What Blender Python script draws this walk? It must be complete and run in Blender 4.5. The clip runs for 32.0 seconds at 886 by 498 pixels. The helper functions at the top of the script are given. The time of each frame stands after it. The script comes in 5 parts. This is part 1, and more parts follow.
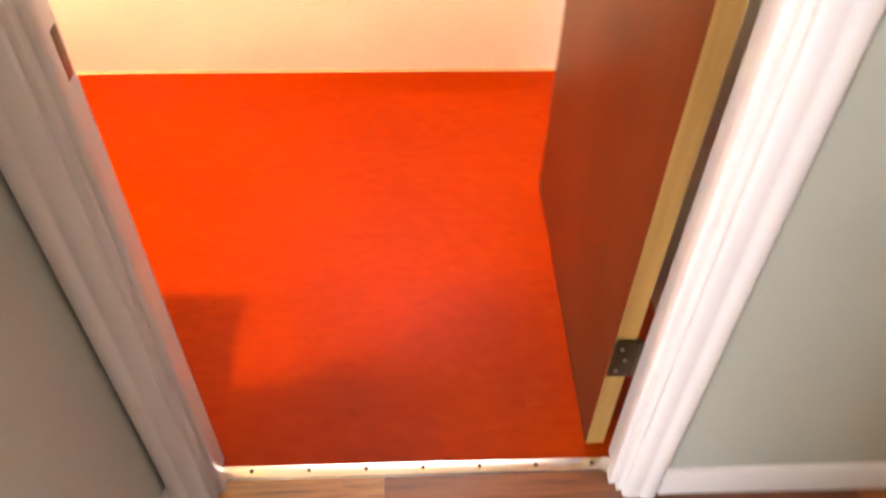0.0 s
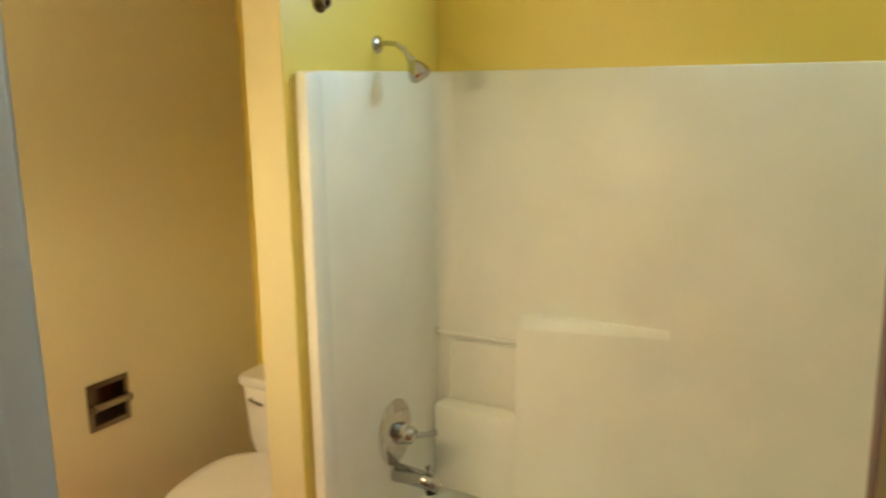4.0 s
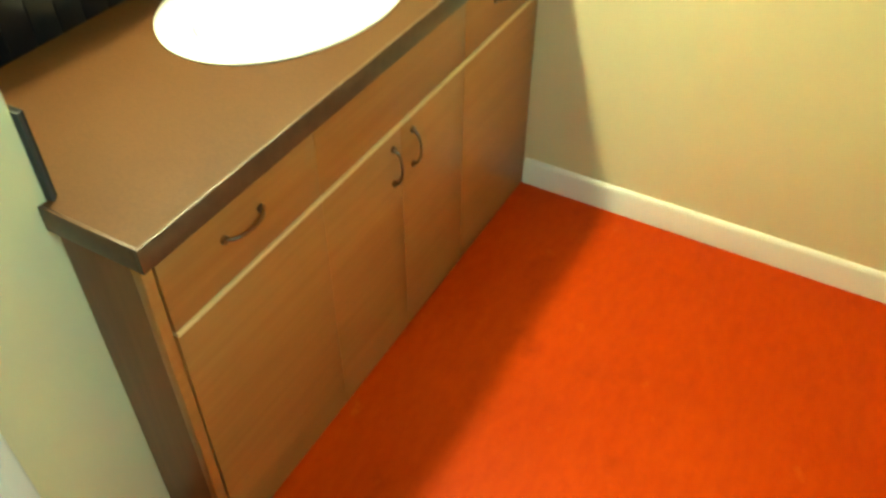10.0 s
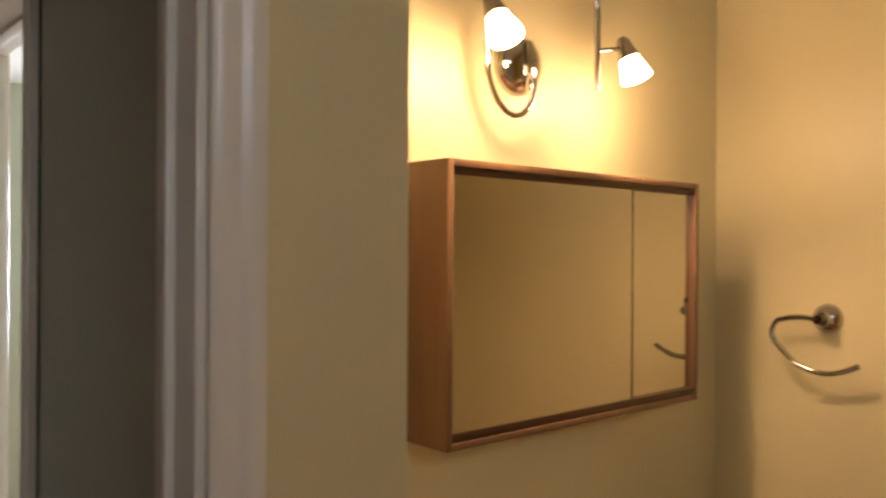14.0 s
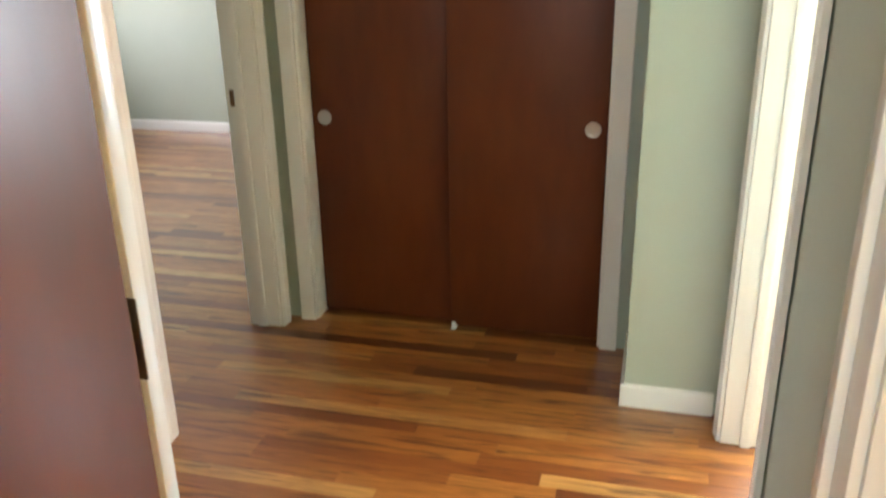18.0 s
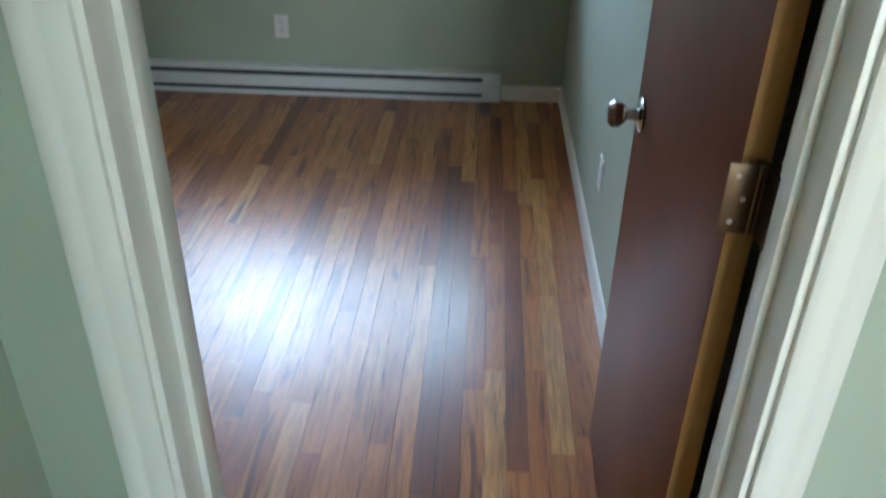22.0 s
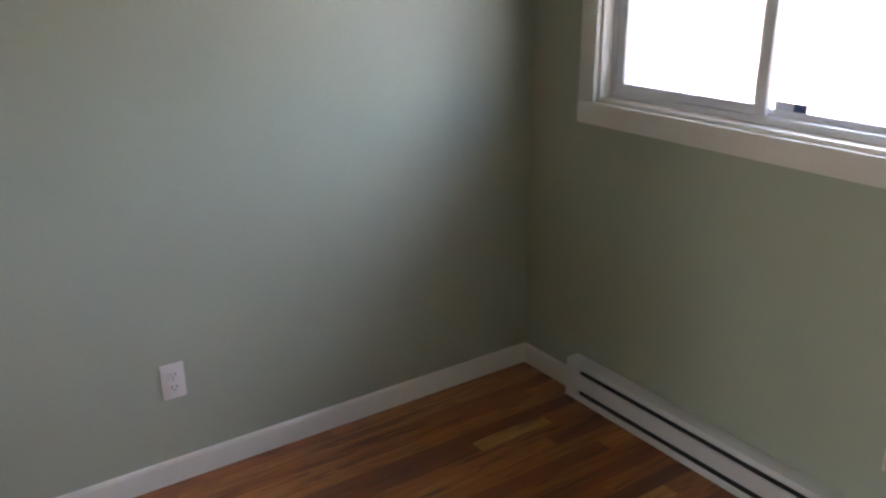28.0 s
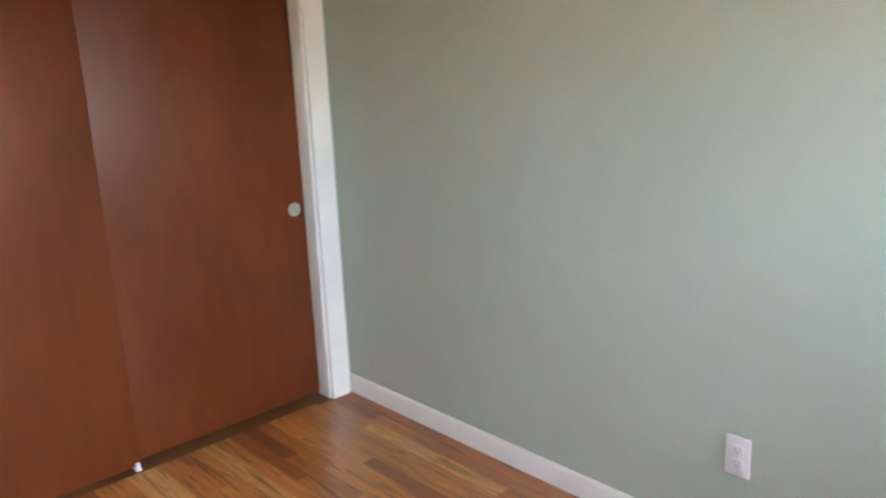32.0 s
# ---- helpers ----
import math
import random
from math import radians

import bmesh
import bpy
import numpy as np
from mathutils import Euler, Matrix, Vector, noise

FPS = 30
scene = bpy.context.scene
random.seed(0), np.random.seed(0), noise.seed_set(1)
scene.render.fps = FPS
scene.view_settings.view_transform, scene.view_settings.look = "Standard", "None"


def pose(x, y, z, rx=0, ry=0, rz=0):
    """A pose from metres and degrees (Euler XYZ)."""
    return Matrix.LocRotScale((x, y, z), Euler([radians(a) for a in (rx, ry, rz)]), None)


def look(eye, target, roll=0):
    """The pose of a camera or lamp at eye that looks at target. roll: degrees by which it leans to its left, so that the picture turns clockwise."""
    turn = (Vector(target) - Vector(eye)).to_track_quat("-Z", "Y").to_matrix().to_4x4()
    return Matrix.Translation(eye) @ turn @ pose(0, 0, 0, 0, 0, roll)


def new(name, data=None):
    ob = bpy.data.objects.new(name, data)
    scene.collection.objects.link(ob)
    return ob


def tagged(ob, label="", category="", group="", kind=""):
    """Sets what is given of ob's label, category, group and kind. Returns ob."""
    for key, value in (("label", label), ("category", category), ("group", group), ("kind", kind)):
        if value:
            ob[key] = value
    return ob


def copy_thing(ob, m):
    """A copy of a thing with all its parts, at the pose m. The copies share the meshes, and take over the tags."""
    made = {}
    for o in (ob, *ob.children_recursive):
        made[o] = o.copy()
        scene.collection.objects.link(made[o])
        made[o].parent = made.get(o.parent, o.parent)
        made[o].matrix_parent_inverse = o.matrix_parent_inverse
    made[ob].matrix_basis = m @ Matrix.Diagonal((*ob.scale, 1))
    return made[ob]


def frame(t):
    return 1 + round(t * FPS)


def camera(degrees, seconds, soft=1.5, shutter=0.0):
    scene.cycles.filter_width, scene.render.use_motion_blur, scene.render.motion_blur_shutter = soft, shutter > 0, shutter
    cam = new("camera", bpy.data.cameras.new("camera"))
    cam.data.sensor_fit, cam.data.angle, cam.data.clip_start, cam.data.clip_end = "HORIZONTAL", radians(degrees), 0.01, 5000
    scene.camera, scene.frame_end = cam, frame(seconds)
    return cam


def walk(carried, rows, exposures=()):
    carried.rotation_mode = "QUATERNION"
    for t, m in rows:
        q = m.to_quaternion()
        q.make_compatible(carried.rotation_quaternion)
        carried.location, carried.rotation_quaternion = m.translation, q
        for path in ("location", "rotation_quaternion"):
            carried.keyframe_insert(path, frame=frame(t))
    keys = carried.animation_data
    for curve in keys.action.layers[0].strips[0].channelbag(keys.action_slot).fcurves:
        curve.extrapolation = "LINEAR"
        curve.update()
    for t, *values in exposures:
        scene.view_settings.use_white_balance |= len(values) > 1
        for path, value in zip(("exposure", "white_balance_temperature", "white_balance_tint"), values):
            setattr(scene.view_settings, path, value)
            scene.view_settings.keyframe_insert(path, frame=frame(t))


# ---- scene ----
FOV = 57
ROWS = [
    (0, 0.371, -0.659, 1.387, -3.08, -48.01, 1.40),
    (0.5, 0.566, -0.642, 1.383, 13.77, -45.27, 3.63),
    (1, 0.647, -0.628, 1.409, 19.04, -40.87, 1.06),
    (1.5, 0.669, -0.644, 1.446, 19.74, -33.43, 1.28),
    (2, 0.683, -0.649, 1.488, 20.83, -26.48, 0.08),
    (2.5, 0.684, -0.643, 1.514, 21.73, -21.29, 0.48),
    (3, 0.661, -0.570, 1.544, 21.50, -15.28, 0.55),
    (3.5, 0.667, -0.489, 1.624, 22.36, -11.09, -0.09),
    (4, 0.684, -0.362, 1.655, 29.39, -11.40, -0.93),
    (4.5, 0.705, -0.301, 1.643, 39.40, -11.99, -1.26),
    (6.5, 0.395, -0.074, 1.374, 37.05, -28.09, 0.37),
    (7, 0.294, 0.071, 1.410, 46.00, -33.62, 0.73),
    (7.5, 0.279, 0.195, 1.435, 57.79, -37.83, 1.23),
    (8, 0.189, 0.346, 1.399, 64.37, -42.38, 1.90),
    (8.5, 0.095, 0.501, 1.399, 74.65, -43.77, 5.71),
    (9, 0.095, 0.668, 1.418, 90.98, -46.27, 3.43),
    (9.5, 0.156, 0.827, 1.383, 107.14, -45.48, 2.66),
    (10, 0.210, 0.893, 1.403, 118.91, -42.80, 0.30),
    (10.5, 0.226, 0.882, 1.401, 123.95, -37.38, -1.11),
    (11, 0.235, 0.852, 1.423, 125.73, -30.25, -0.67),
    (11.5, 0.239, 0.853, 1.503, 127.36, -25.26, -0.92),
    (12, 0.254, 0.851, 1.521, 128.15, -19.06, -0.79),
    (12.5, 0.263, 0.851, 1.533, 129.45, -12.43, -0.72),
    (13, 0.288, 0.830, 1.545, 130.40, -5.68, 0.17),
    (13.5, 0.309, 0.823, 1.534, 133.05, -0.80, 0.24),
    (14, 0.349, 0.805, 1.534, 138.65, -0.05, 0.37),
    (14.5, 0.406, 0.776, 1.507, 143.63, -1.58, -0.29),
    (16.5, 0.059, 0.728, 1.613, 183.25, -8.55, -2.20),
    (17, 0.164, 0.798, 1.544, 189.19, -10.07, -0.38),
    (17.5, 0.189, 0.835, 1.473, 192.50, -15.52, -1.25),
    (18, 0.193, 0.712, 1.417, 195.07, -20.87, -1.08),
    (18.5, 0.271, 0.521, 1.405, 195.94, -30.76, -1.74),
    (19, 0.354, 0.337, 1.372, 200.04, -37.10, -0.74),
    (19.5, 0.428, 0.129, 1.357, 211.21, -37.67, 1.69),
    (20, 0.519, -0.017, 1.329, 221.22, -38.60, 3.56),
    (20.5, 0.674, -0.137, 1.328, 234.78, -39.08, 6.20),
    (21, 0.756, -0.279, 1.371, 253.55, -42.13, 6.45),
    (21.5, 0.833, -0.513, 1.440, 269.92, -37.93, 2.85),
    (22, 0.846, -0.547, 1.478, 272.76, -31.06, 1.12),
    (22.5, 0.931, -0.552, 1.497, 272.89, -23.97, 0.95),
    (23, 1.063, -0.521, 1.529, 272.49, -17.29, 0.94),
    (23.5, 1.204, -0.606, 1.564, 275.19, -13.27, 0.65),
    (24, 1.265, -0.687, 1.605, 280.86, -10.22, -0.09),
    (24.5, 1.269, -0.575, 1.622, 283.74, -9.98, 0.32),
    (26.5, 1.888, -0.289, 1.414, 299.25, -16.51, -0.46),
    (27, 2.190, -0.313, 1.444, 307.32, -16.53, 1.15),
    (27.5, 2.527, -0.321, 1.491, 315.60, -17.89, 1.85),
    (28, 2.874, -0.334, 1.509, 325.64, -19.65, -0.37),
    (28.5, 3.147, -0.366, 1.506, 336.92, -20.27, 0.45),
    (29, 3.359, -0.354, 1.486, 345.22, -20.88, -0.33),
    (29.5, 3.609, -0.352, 1.477, 355.97, -21.20, 0.51),
    (30, 3.892, -0.504, 1.515, 369.94, -19.65, -0.38),
    (30.5, 4.131, -0.456, 1.485, 382.18, -17.47, 0.77),
    (31, 4.190, -0.386, 1.507, 389.21, -16.76, -0.00),
    (31.5, 4.247, -0.220, 1.495, 397.47, -15.60, -0.80),
    (32, 4.343, 0.002, 1.452, 407.37, -14.68, -2.38),
]


def gaze(x, y, z, yaw, pitch, roll):
    """A camera's pose from its eye, its turn to the left from +y, its tilt up and its lean, in degrees."""
    a, b = radians(yaw), radians(pitch)
    ahead = Vector((-math.sin(a) * math.cos(b), math.cos(a) * math.cos(b), math.sin(b)))
    return look((x, y, z), Vector((x, y, z)) + ahead, roll)


cam = camera(FOV, 32.0, soft=2.2, shutter=0.4)
EXPOSURES = [
    (0, 3.97, 8900, 56), (1, 3.68, 7700, 48), (2, 2.69, 7150, 35), (3, 2.47, 7100, 20), (4, 2.47, 7300, 13), (4.5, 2.52, 7120, 5), (6.5, 2.55, 6020, 9), (7, 2.5, 5860, 10),
    (8, 3.13, 5600, -8), (9, 3.44, 5620, -21), (10, 3.58, 6040, -27), (11, 2.82, 6000, -20), (12, 1.73, 5550, -8), (13, 1.67, 6980, 12), (14, 1.18, 8390, 41), (14.5, 1.02, 8850, 42),
    (16.5, 2.49, 8200, 24), (17, 3.22, 7600, 24), (18, 3.58, 8000, 28), (19, 4.06, 7000, 16), (20, 4.7, 5200, -16), (21, 4.29, 5300, 0), (22, 3.44, 5600, 4), (23, 3.57, 5400, 16),
    (24, 3.04, 5100, 12), (24.5, 2.87, 5250, 13), (26.5, 3.07, 6070, 22), (27, 3.09, 6230, 22), (28, 3.45, 6700, 24), (30, 3.55, 7000, 16), (31, 4.18, 7030, 21), (32, 4.51, 6600, 20)]
walk(cam, [(r[0], gaze(*r[1:])) for r in ROWS], EXPOSURES)

# ---- light ----
world = bpy.data.worlds.new("sky")
scene.world = world
world.use_nodes = True
wn = world.node_tree
sky = wn.nodes.new("ShaderNodeTexSky")
sky.sky_type, sky.sun_disc, sky.sun_elevation, sky.sun_rotation = "NISHITA", False, radians(52), radians(250)
wn.nodes["Background"].inputs["Strength"].default_value = 0.15
wn.links.new(sky.outputs["Color"], wn.nodes["Background"].inputs["Color"])
sun = new("sun", bpy.data.lights.new("sun", "SUN"))
sun.data.energy, sun.data.angle, sun.data.color = 4.4, radians(0.5), (1.0, 0.95, 0.87)
sun.matrix_world = look((0, 0, 10), (5.2, 3.0, 2.4))


def area(name, at, to, w, h, watts, colour):
    lamp = new(name, bpy.data.lights.new(name, "AREA"))
    lamp.data.shape, lamp.data.size, lamp.data.size_y = "RECTANGLE", w, h
    lamp.data.energy, lamp.data.color = watts, colour
    lamp.matrix_world = look(at, to)
    return lamp


# ---- plan, in metres ----
XW, XR, YB, YK = -1.476, -0.244, 0.07, -0.256       # bathroom west wall, recess end, wall face, recess back
XT0, XT1, YT0, YT1 = -0.636, 0.887, 1.271, 1.966     # tub
XS0, YS = -0.752, 1.206                             # stub wall west face and end
XJ = 0.746                                          # bathroom door opening 0..XJ
XWW, YD, XD = -0.060, -1.638, 0.234                  # hall west wall, return face, return corner
YCL = -2.022                                        # closet front
XA, XF = 1.568, 1.682                               # hall east wall face, bedroom west face
YR, YN, XE = -0.938, 1.887, 4.784                    # bedroom south, north and east faces
YA0, YA1 = -0.895, -0.170                           # bedroom doorway
YC0, YC1 = -1.925, -1.155                           # next room's doorway
HY, HZ = 1.266, 0.670                               # paper holder
ZCEIL, ZDOOR = 2.42, 2.03

# hazy sky over the bedroom window with one brighter patch, and daylight at unseen windows of the two rooms that are
# only glimpsed
SKYLIGHT = (0.80, 0.90, 1.0)
area("window_daylight", (XE + 3.6, 0.6, 3.4), (XE, 0.44, 1.50), 6.5, 3.2, 56, SKYLIGHT)
area("bright_cloud", (7.85, 1.75, 3.55), (XE, 0.74, 1.36), 0.7, 0.6, 2.4, SKYLIGHT)
area("next_room_daylight", (4.94, -3.4, 1.45), (1.7, -3.2, 1.2), 2.2, 1.0, 4, (0.52, 0.74, 1.0))
# window position assumed, so that its beam reaches the bathroom door casing
area("west_room_daylight", (-1.85, -4.15, 1.45), (-0.3, -1.2, 1.3), 1.3, 1.0, 38, (0.46, 0.78, 1.0))
# second, unseen west opening: a fill lamp added to brighten the hall
area("west_room_side_daylight", (-2.64, -1.75, 1.45), (0.0, -1.3, 1.2), 1.2, 1.0, 9, (0.96, 0.97, 0.93))
area("bathroom_daylight", (0.30, YT1 + 0.085, 2.17), (-0.1, 0.3, 1.0), 0.66, 0.34, 2.5, (0.50, 0.80, 1.0))


# ---- materials ----
def mat(name, colour, rough=0.5, metal=0.0, **more):
    m = bpy.data.materials.new(name)
    m.use_nodes = True
    b = m.node_tree.nodes["Principled BSDF"]
    b.inputs["Base Color"].default_value = (*colour, 1)
    b.inputs["Roughness"].default_value, b.inputs["Metallic"].default_value = rough, metal
    for key, value in more.items():
        b.inputs[key.replace("_", " ").title() if key != "ior" else "IOR"].default_value = value
    return m


def node(m, kind, **values):
    n = m.node_tree.nodes.new(kind)
    for key, value in values.items():
        n.inputs[key].default_value = value
    return n


def wire(m, a, b):
    m.node_tree.links.new(a, b)


def bsdf(m):
    return m.node_tree.nodes["Principled BSDF"]


def noise_of(m, scale, detail=4.0, stretch=(1, 1, 1), coord="Object", shift=None, warp=0.0):
    t = node(m, "ShaderNodeTexCoord") if coord == "Object" else node(m, "ShaderNodeNewGeometry")
    p = node(m, "ShaderNodeMapping", Scale=stretch)
    wire(m, t.outputs["Object" if coord == "Object" else "Position"], p.inputs["Vector"])
    if shift is not None:
        wire(m, shift, p.inputs["Location"])
    n = node(m, "ShaderNodeTexNoise", Scale=scale, Detail=detail, Distortion=warp)
    wire(m, p.outputs["Vector"], n.inputs["Vector"])
    return n.outputs["Fac"]


def ramp(m, fac, *stops):
    r = node(m, "ShaderNodeValToRGB")
    while len(r.color_ramp.elements) < len(stops):
        r.color_ramp.elements.new(0.5)
    for e, (at, c) in zip(r.color_ramp.elements, stops):
        e.position, e.color = at, (*c, 1)
    wire(m, fac, r.inputs["Fac"])
    return r.outputs["Color"]


def mixed(m, fac, a, b, how="MIX"):
    n = m.node_tree.nodes.new("ShaderNodeMix")
    n.data_type, n.blend_type = "RGBA", how
    for socket, v in ((n.inputs[0], fac), (n.inputs[6], a), (n.inputs[7], b)):
        if isinstance(v, (int, float)):
            socket.default_value = v
        elif isinstance(v, tuple):
            socket.default_value = (*v, 1)
        else:
            wire(m, v, socket)
    return n.outputs[2]


def bump(m, fac, strength, distance=0.002):
    n = node(m, "ShaderNodeBump", Strength=strength, Distance=distance)
    wire(m, fac, n.inputs["Height"])
    wire(m, n.outputs["Normal"], bsdf(m).inputs["Normal"])


def painted(name, colour, rough, patch=0.06, orange=0.25):
    """Rolled wall paint: soft patches, roller stipple."""
    m = mat(name, colour, rough)
    dark = tuple(c * (1 - patch) for c in colour)
    wire(m, ramp(m, noise_of(m, 2.3, 3, coord="World"), (0.3, dark), (0.7, colour)), bsdf(m).inputs["Base Color"])
    bump(m, noise_of(m, 260, 3, coord="World"), orange, 0.0006)
    return m


GREEN = painted("sage_paint", (0.42, 0.47, 0.37), 0.5)
CREAM = painted("cream_paint", (0.68, 0.62, 0.38), 0.40)
YELLOW = painted("yellow_paint", (0.76, 0.60, 0.13), 0.38)
CEILING = painted("ceiling_paint", (0.78, 0.77, 0.72), 0.8, 0.04, 0.5)
TRIM = painted("white_trim_paint", (0.78, 0.77, 0.70), 0.28, 0.05, 0.12)
STUCCO = painted("outside_siding", (0.55, 0.5, 0.42), 0.8)


def veneer(name, dark, light, rough, coat=0.3, lengthwise="z", mottled=False):
    """Varnished wood with grain along one axis of the part."""
    m = mat(name, light, rough, ior=1.36)
    s = {"z": (9, 9, 0.45), "x": (0.45, 9, 9), "y": (9, 0.45, 9)}[lengthwise]
    if mottled:
        s = (3.0, 3.0, 0.9)
    grain = noise_of(m, 7.0, 8, s)
    broad = noise_of(m, 1.6, 3, s)
    c = ramp(m, grain, (0.15 if mottled else 0.30, dark), (0.85 if mottled else 0.62, light))
    c = mixed(m, 0.55, c, ramp(m, broad, (0.35, dark), (0.7, light)))
    c = mixed(m, ramp(m, noise_of(m, 1.1, 3, (2.2, 2.2, 0.5) if lengthwise == "z" else (1, 1, 1)), (0.40, (0, 0, 0)), (0.72, (0.5, 0.5, 0.5))), c, dark)
    wire(m, c, bsdf(m).inputs["Base Color"])
    bsdf(m).inputs["Coat Weight"].default_value, bsdf(m).inputs["Coat Roughness"].default_value = coat, 0.26
    bump(m, noise_of(m, 30, 6, s), 0.08, 0.0008)
    return m


MAHOGANY = veneer("red_brown_door_veneer", (0.092, 0.020, 0.0055), (0.184, 0.042, 0.011), 0.40, 0.02, mottled=True)
DOOR_EDGE = veneer("raw_door_edge", (0.24, 0.11, 0.025), (0.42, 0.22, 0.06), 0.5, 0.1)
MAPLE = veneer("vanity_maple_ply", (0.27, 0.105, 0.025), (0.36, 0.155, 0.042), 0.42, 0.25, "x")
# darker tone of the maple, for the end panel and toe kick
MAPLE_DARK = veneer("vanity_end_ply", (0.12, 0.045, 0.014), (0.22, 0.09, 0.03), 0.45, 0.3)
CABWOOD = veneer("brown_cabinet_side", (0.16, 0.085, 0.045), (0.23, 0.130, 0.072), 0.4, 0.3)


def strip_floor():
    m = mat("oak_strip_floor", (0.3, 0.14, 0.05), 0.28)
    info, geo = node(m, "ShaderNodeObjectInfo"), node(m, "ShaderNodeNewGeometry")
    add = m.node_tree.nodes.new("ShaderNodeMath")
    add.operation = "ADD"
    wire(m, info.outputs["Random"], add.inputs[0])
    wire(m, geo.outputs["Random Per Island"], add.inputs[1])
    fr = m.node_tree.nodes.new("ShaderNodeMath")
    fr.operation = "FRACT"
    wire(m, add.outputs[0], fr.inputs[0])
    far = m.node_tree.nodes.new("ShaderNodeVectorMath")
    far.operation = "SCALE"
    far.inputs[0].default_value = (37.0, 11.0, 5.0)
    wire(m, fr.outputs[0], far.inputs["Scale"])
    tone = ramp(m, fr.outputs[0], (0.0, (0.16, 0.042, 0.011)), (0.12, (0.27, 0.075, 0.016)), (0.34, (0.42, 0.138, 0.028)), (0.60, (0.52, 0.200, 0.044)), (0.84, (0.43, 0.138, 0.028)), (0.97, (0.62, 0.315, 0.092)))
    shift = far.outputs[0]
    grain = noise_of(m, 7, 8, (0.7, 6, 3), "World", shift, 1.6)
    streak = noise_of(m, 3.2, 7, (0.7, 9, 3), "World", shift, 1.4)
    fleck = noise_of(m, 3.0, 6, (1.5, 30, 3), "World", shift)
    c = mixed(m, ramp(m, grain, (0.34, (0, 0, 0)), (0.66, (1, 1, 1))), mixed(m, 0.42, tone, (0.12, 0.034, 0.009)), tone)
    c = mixed(m, ramp(m, streak, (0.53, (0, 0, 0)), (0.70, (0.85, 0.85, 0.85))), c, (0.075, 0.020, 0.006))
    c = mixed(m, ramp(m, fleck, (0.62, (0, 0, 0)), (0.76, (0.8, 0.8, 0.8))), c, (0.05, 0.016, 0.007))
    wire(m, c, bsdf(m).inputs["Base Color"])
    bsdf(m).inputs["Coat Weight"].default_value, bsdf(m).inputs["Coat Roughness"].default_value = 0.80, 0.25
    wire(m, ramp(m, grain, (0.3, (0.40,) * 3), (0.7, (0.32,) * 3)), bsdf(m).inputs["Roughness"])
    bump(m, grain, 0.06, 0.0006)
    return m


PLANK = strip_floor()
GAP = mat("floor_joint_dark", (0.14, 0.05, 0.016), 0.6)


def lino():
    m = mat("red_orange_linoleum", (0.42, 0.03, 0.001), 0.48, ior=1.18)
    a = noise_of(m, 2.4, 6, (1, 1.6, 1), "World")
    b = noise_of(m, 22, 6, (1, 2.2, 1), "World")
    scuff = noise_of(m, 9, 8, (1, 1, 1), "World")
    c = mixed(m, 0.4, ramp(m, a, (0.3, (0.35, 0.024, 0.0003)), (0.7, (0.48, 0.042, 0.0004))), ramp(m, b, (0.32, (0.35, 0.023, 0.0003)), (0.68, (0.48, 0.044, 0.0004))))
    c = mixed(m, ramp(m, scuff, (0.62, (0, 0, 0)), (0.80, (0.5, 0.5, 0.5))), c, (0.20, 0.014, 0.0005))
    c = mixed(m, ramp(m, noise_of(m, 14, 9, (1, 1.3, 1), "World"), (0.66, (0, 0, 0)), (0.76, (0.3, 0.3, 0.3))), c, (0.56, 0.10, 0.008))
    wire(m, c, bsdf(m).inputs["Base Color"])
    wire(m, ramp(m, a, (0.3, (0.40,) * 3), (0.7, (0.54,) * 3)), bsdf(m).inputs["Roughness"])
    bump(m, b, 0.10, 0.0005)
    return m


LINO = lino()
FIBRE = mat("white_fibreglass", (0.76, 0.75, 0.68), 0.42, coat_weight=0.10, coat_roughness=0.24)
wire(FIBRE, ramp(FIBRE, noise_of(FIBRE, 4, 4), (0.3, (0.74, 0.74, 0.66)), (0.7, (0.80, 0.80, 0.72))), bsdf(FIBRE).inputs["Base Color"])
PORCELAIN = mat("white_porcelain", (0.78, 0.77, 0.74), 0.10, coat_weight=0.5, coat_roughness=0.05)
wire(PORCELAIN, ramp(PORCELAIN, noise_of(PORCELAIN, 6, 3), (0.3, (0.75, 0.74, 0.70)), (0.7, (0.80, 0.79, 0.77))), bsdf(PORCELAIN).inputs["Base Color"])
CAULK = mat("yellowed_caulk", (0.62, 0.50, 0.27), 0.6)
SEAT = mat("white_seat_plastic", (0.76, 0.74, 0.69), 0.22)
CHROME = mat("chrome", (0.48, 0.47, 0.45), 0.07, 1.0)
DULL = mat("dull_dark_chrome", (0.24, 0.20, 0.16), 0.25, 1.0)
NICKEL = mat("brushed_nickel", (0.55, 0.53, 0.49), 0.28, 1.0)
BRASS = mat("old_brass_plate", (0.11, 0.075, 0.045), 0.4, 1.0)
STEEL = mat("aluminium_threshold", (0.80, 0.74, 0.62), 0.25, 1.0)
DARK = mat("dark_gap", (0.012, 0.012, 0.012), 0.8)
BRONZE = mat("worn_bronze", (0.16, 0.09, 0.05), 0.3, 0.9)
LAMINATE = mat("brown_laminate", (0.075, 0.027, 0.009), 0.45, ior=1.33)
wire(LAMINATE, mixed(LAMINATE, 0.5, ramp(LAMINATE, noise_of(LAMINATE, 260, 3, (1, 1, 1), "World"), (0.35, (0.062, 0.024, 0.0065)), (0.65, (0.088, 0.036, 0.0095))), ramp(LAMINATE, noise_of(LAMINATE, 7, 3, (1, 1, 1), "World"), (0.3, (0.066, 0.0265, 0.007)), (0.7, (0.084, 0.034, 0.0088)))), bsdf(LAMINATE).inputs["Base Color"])
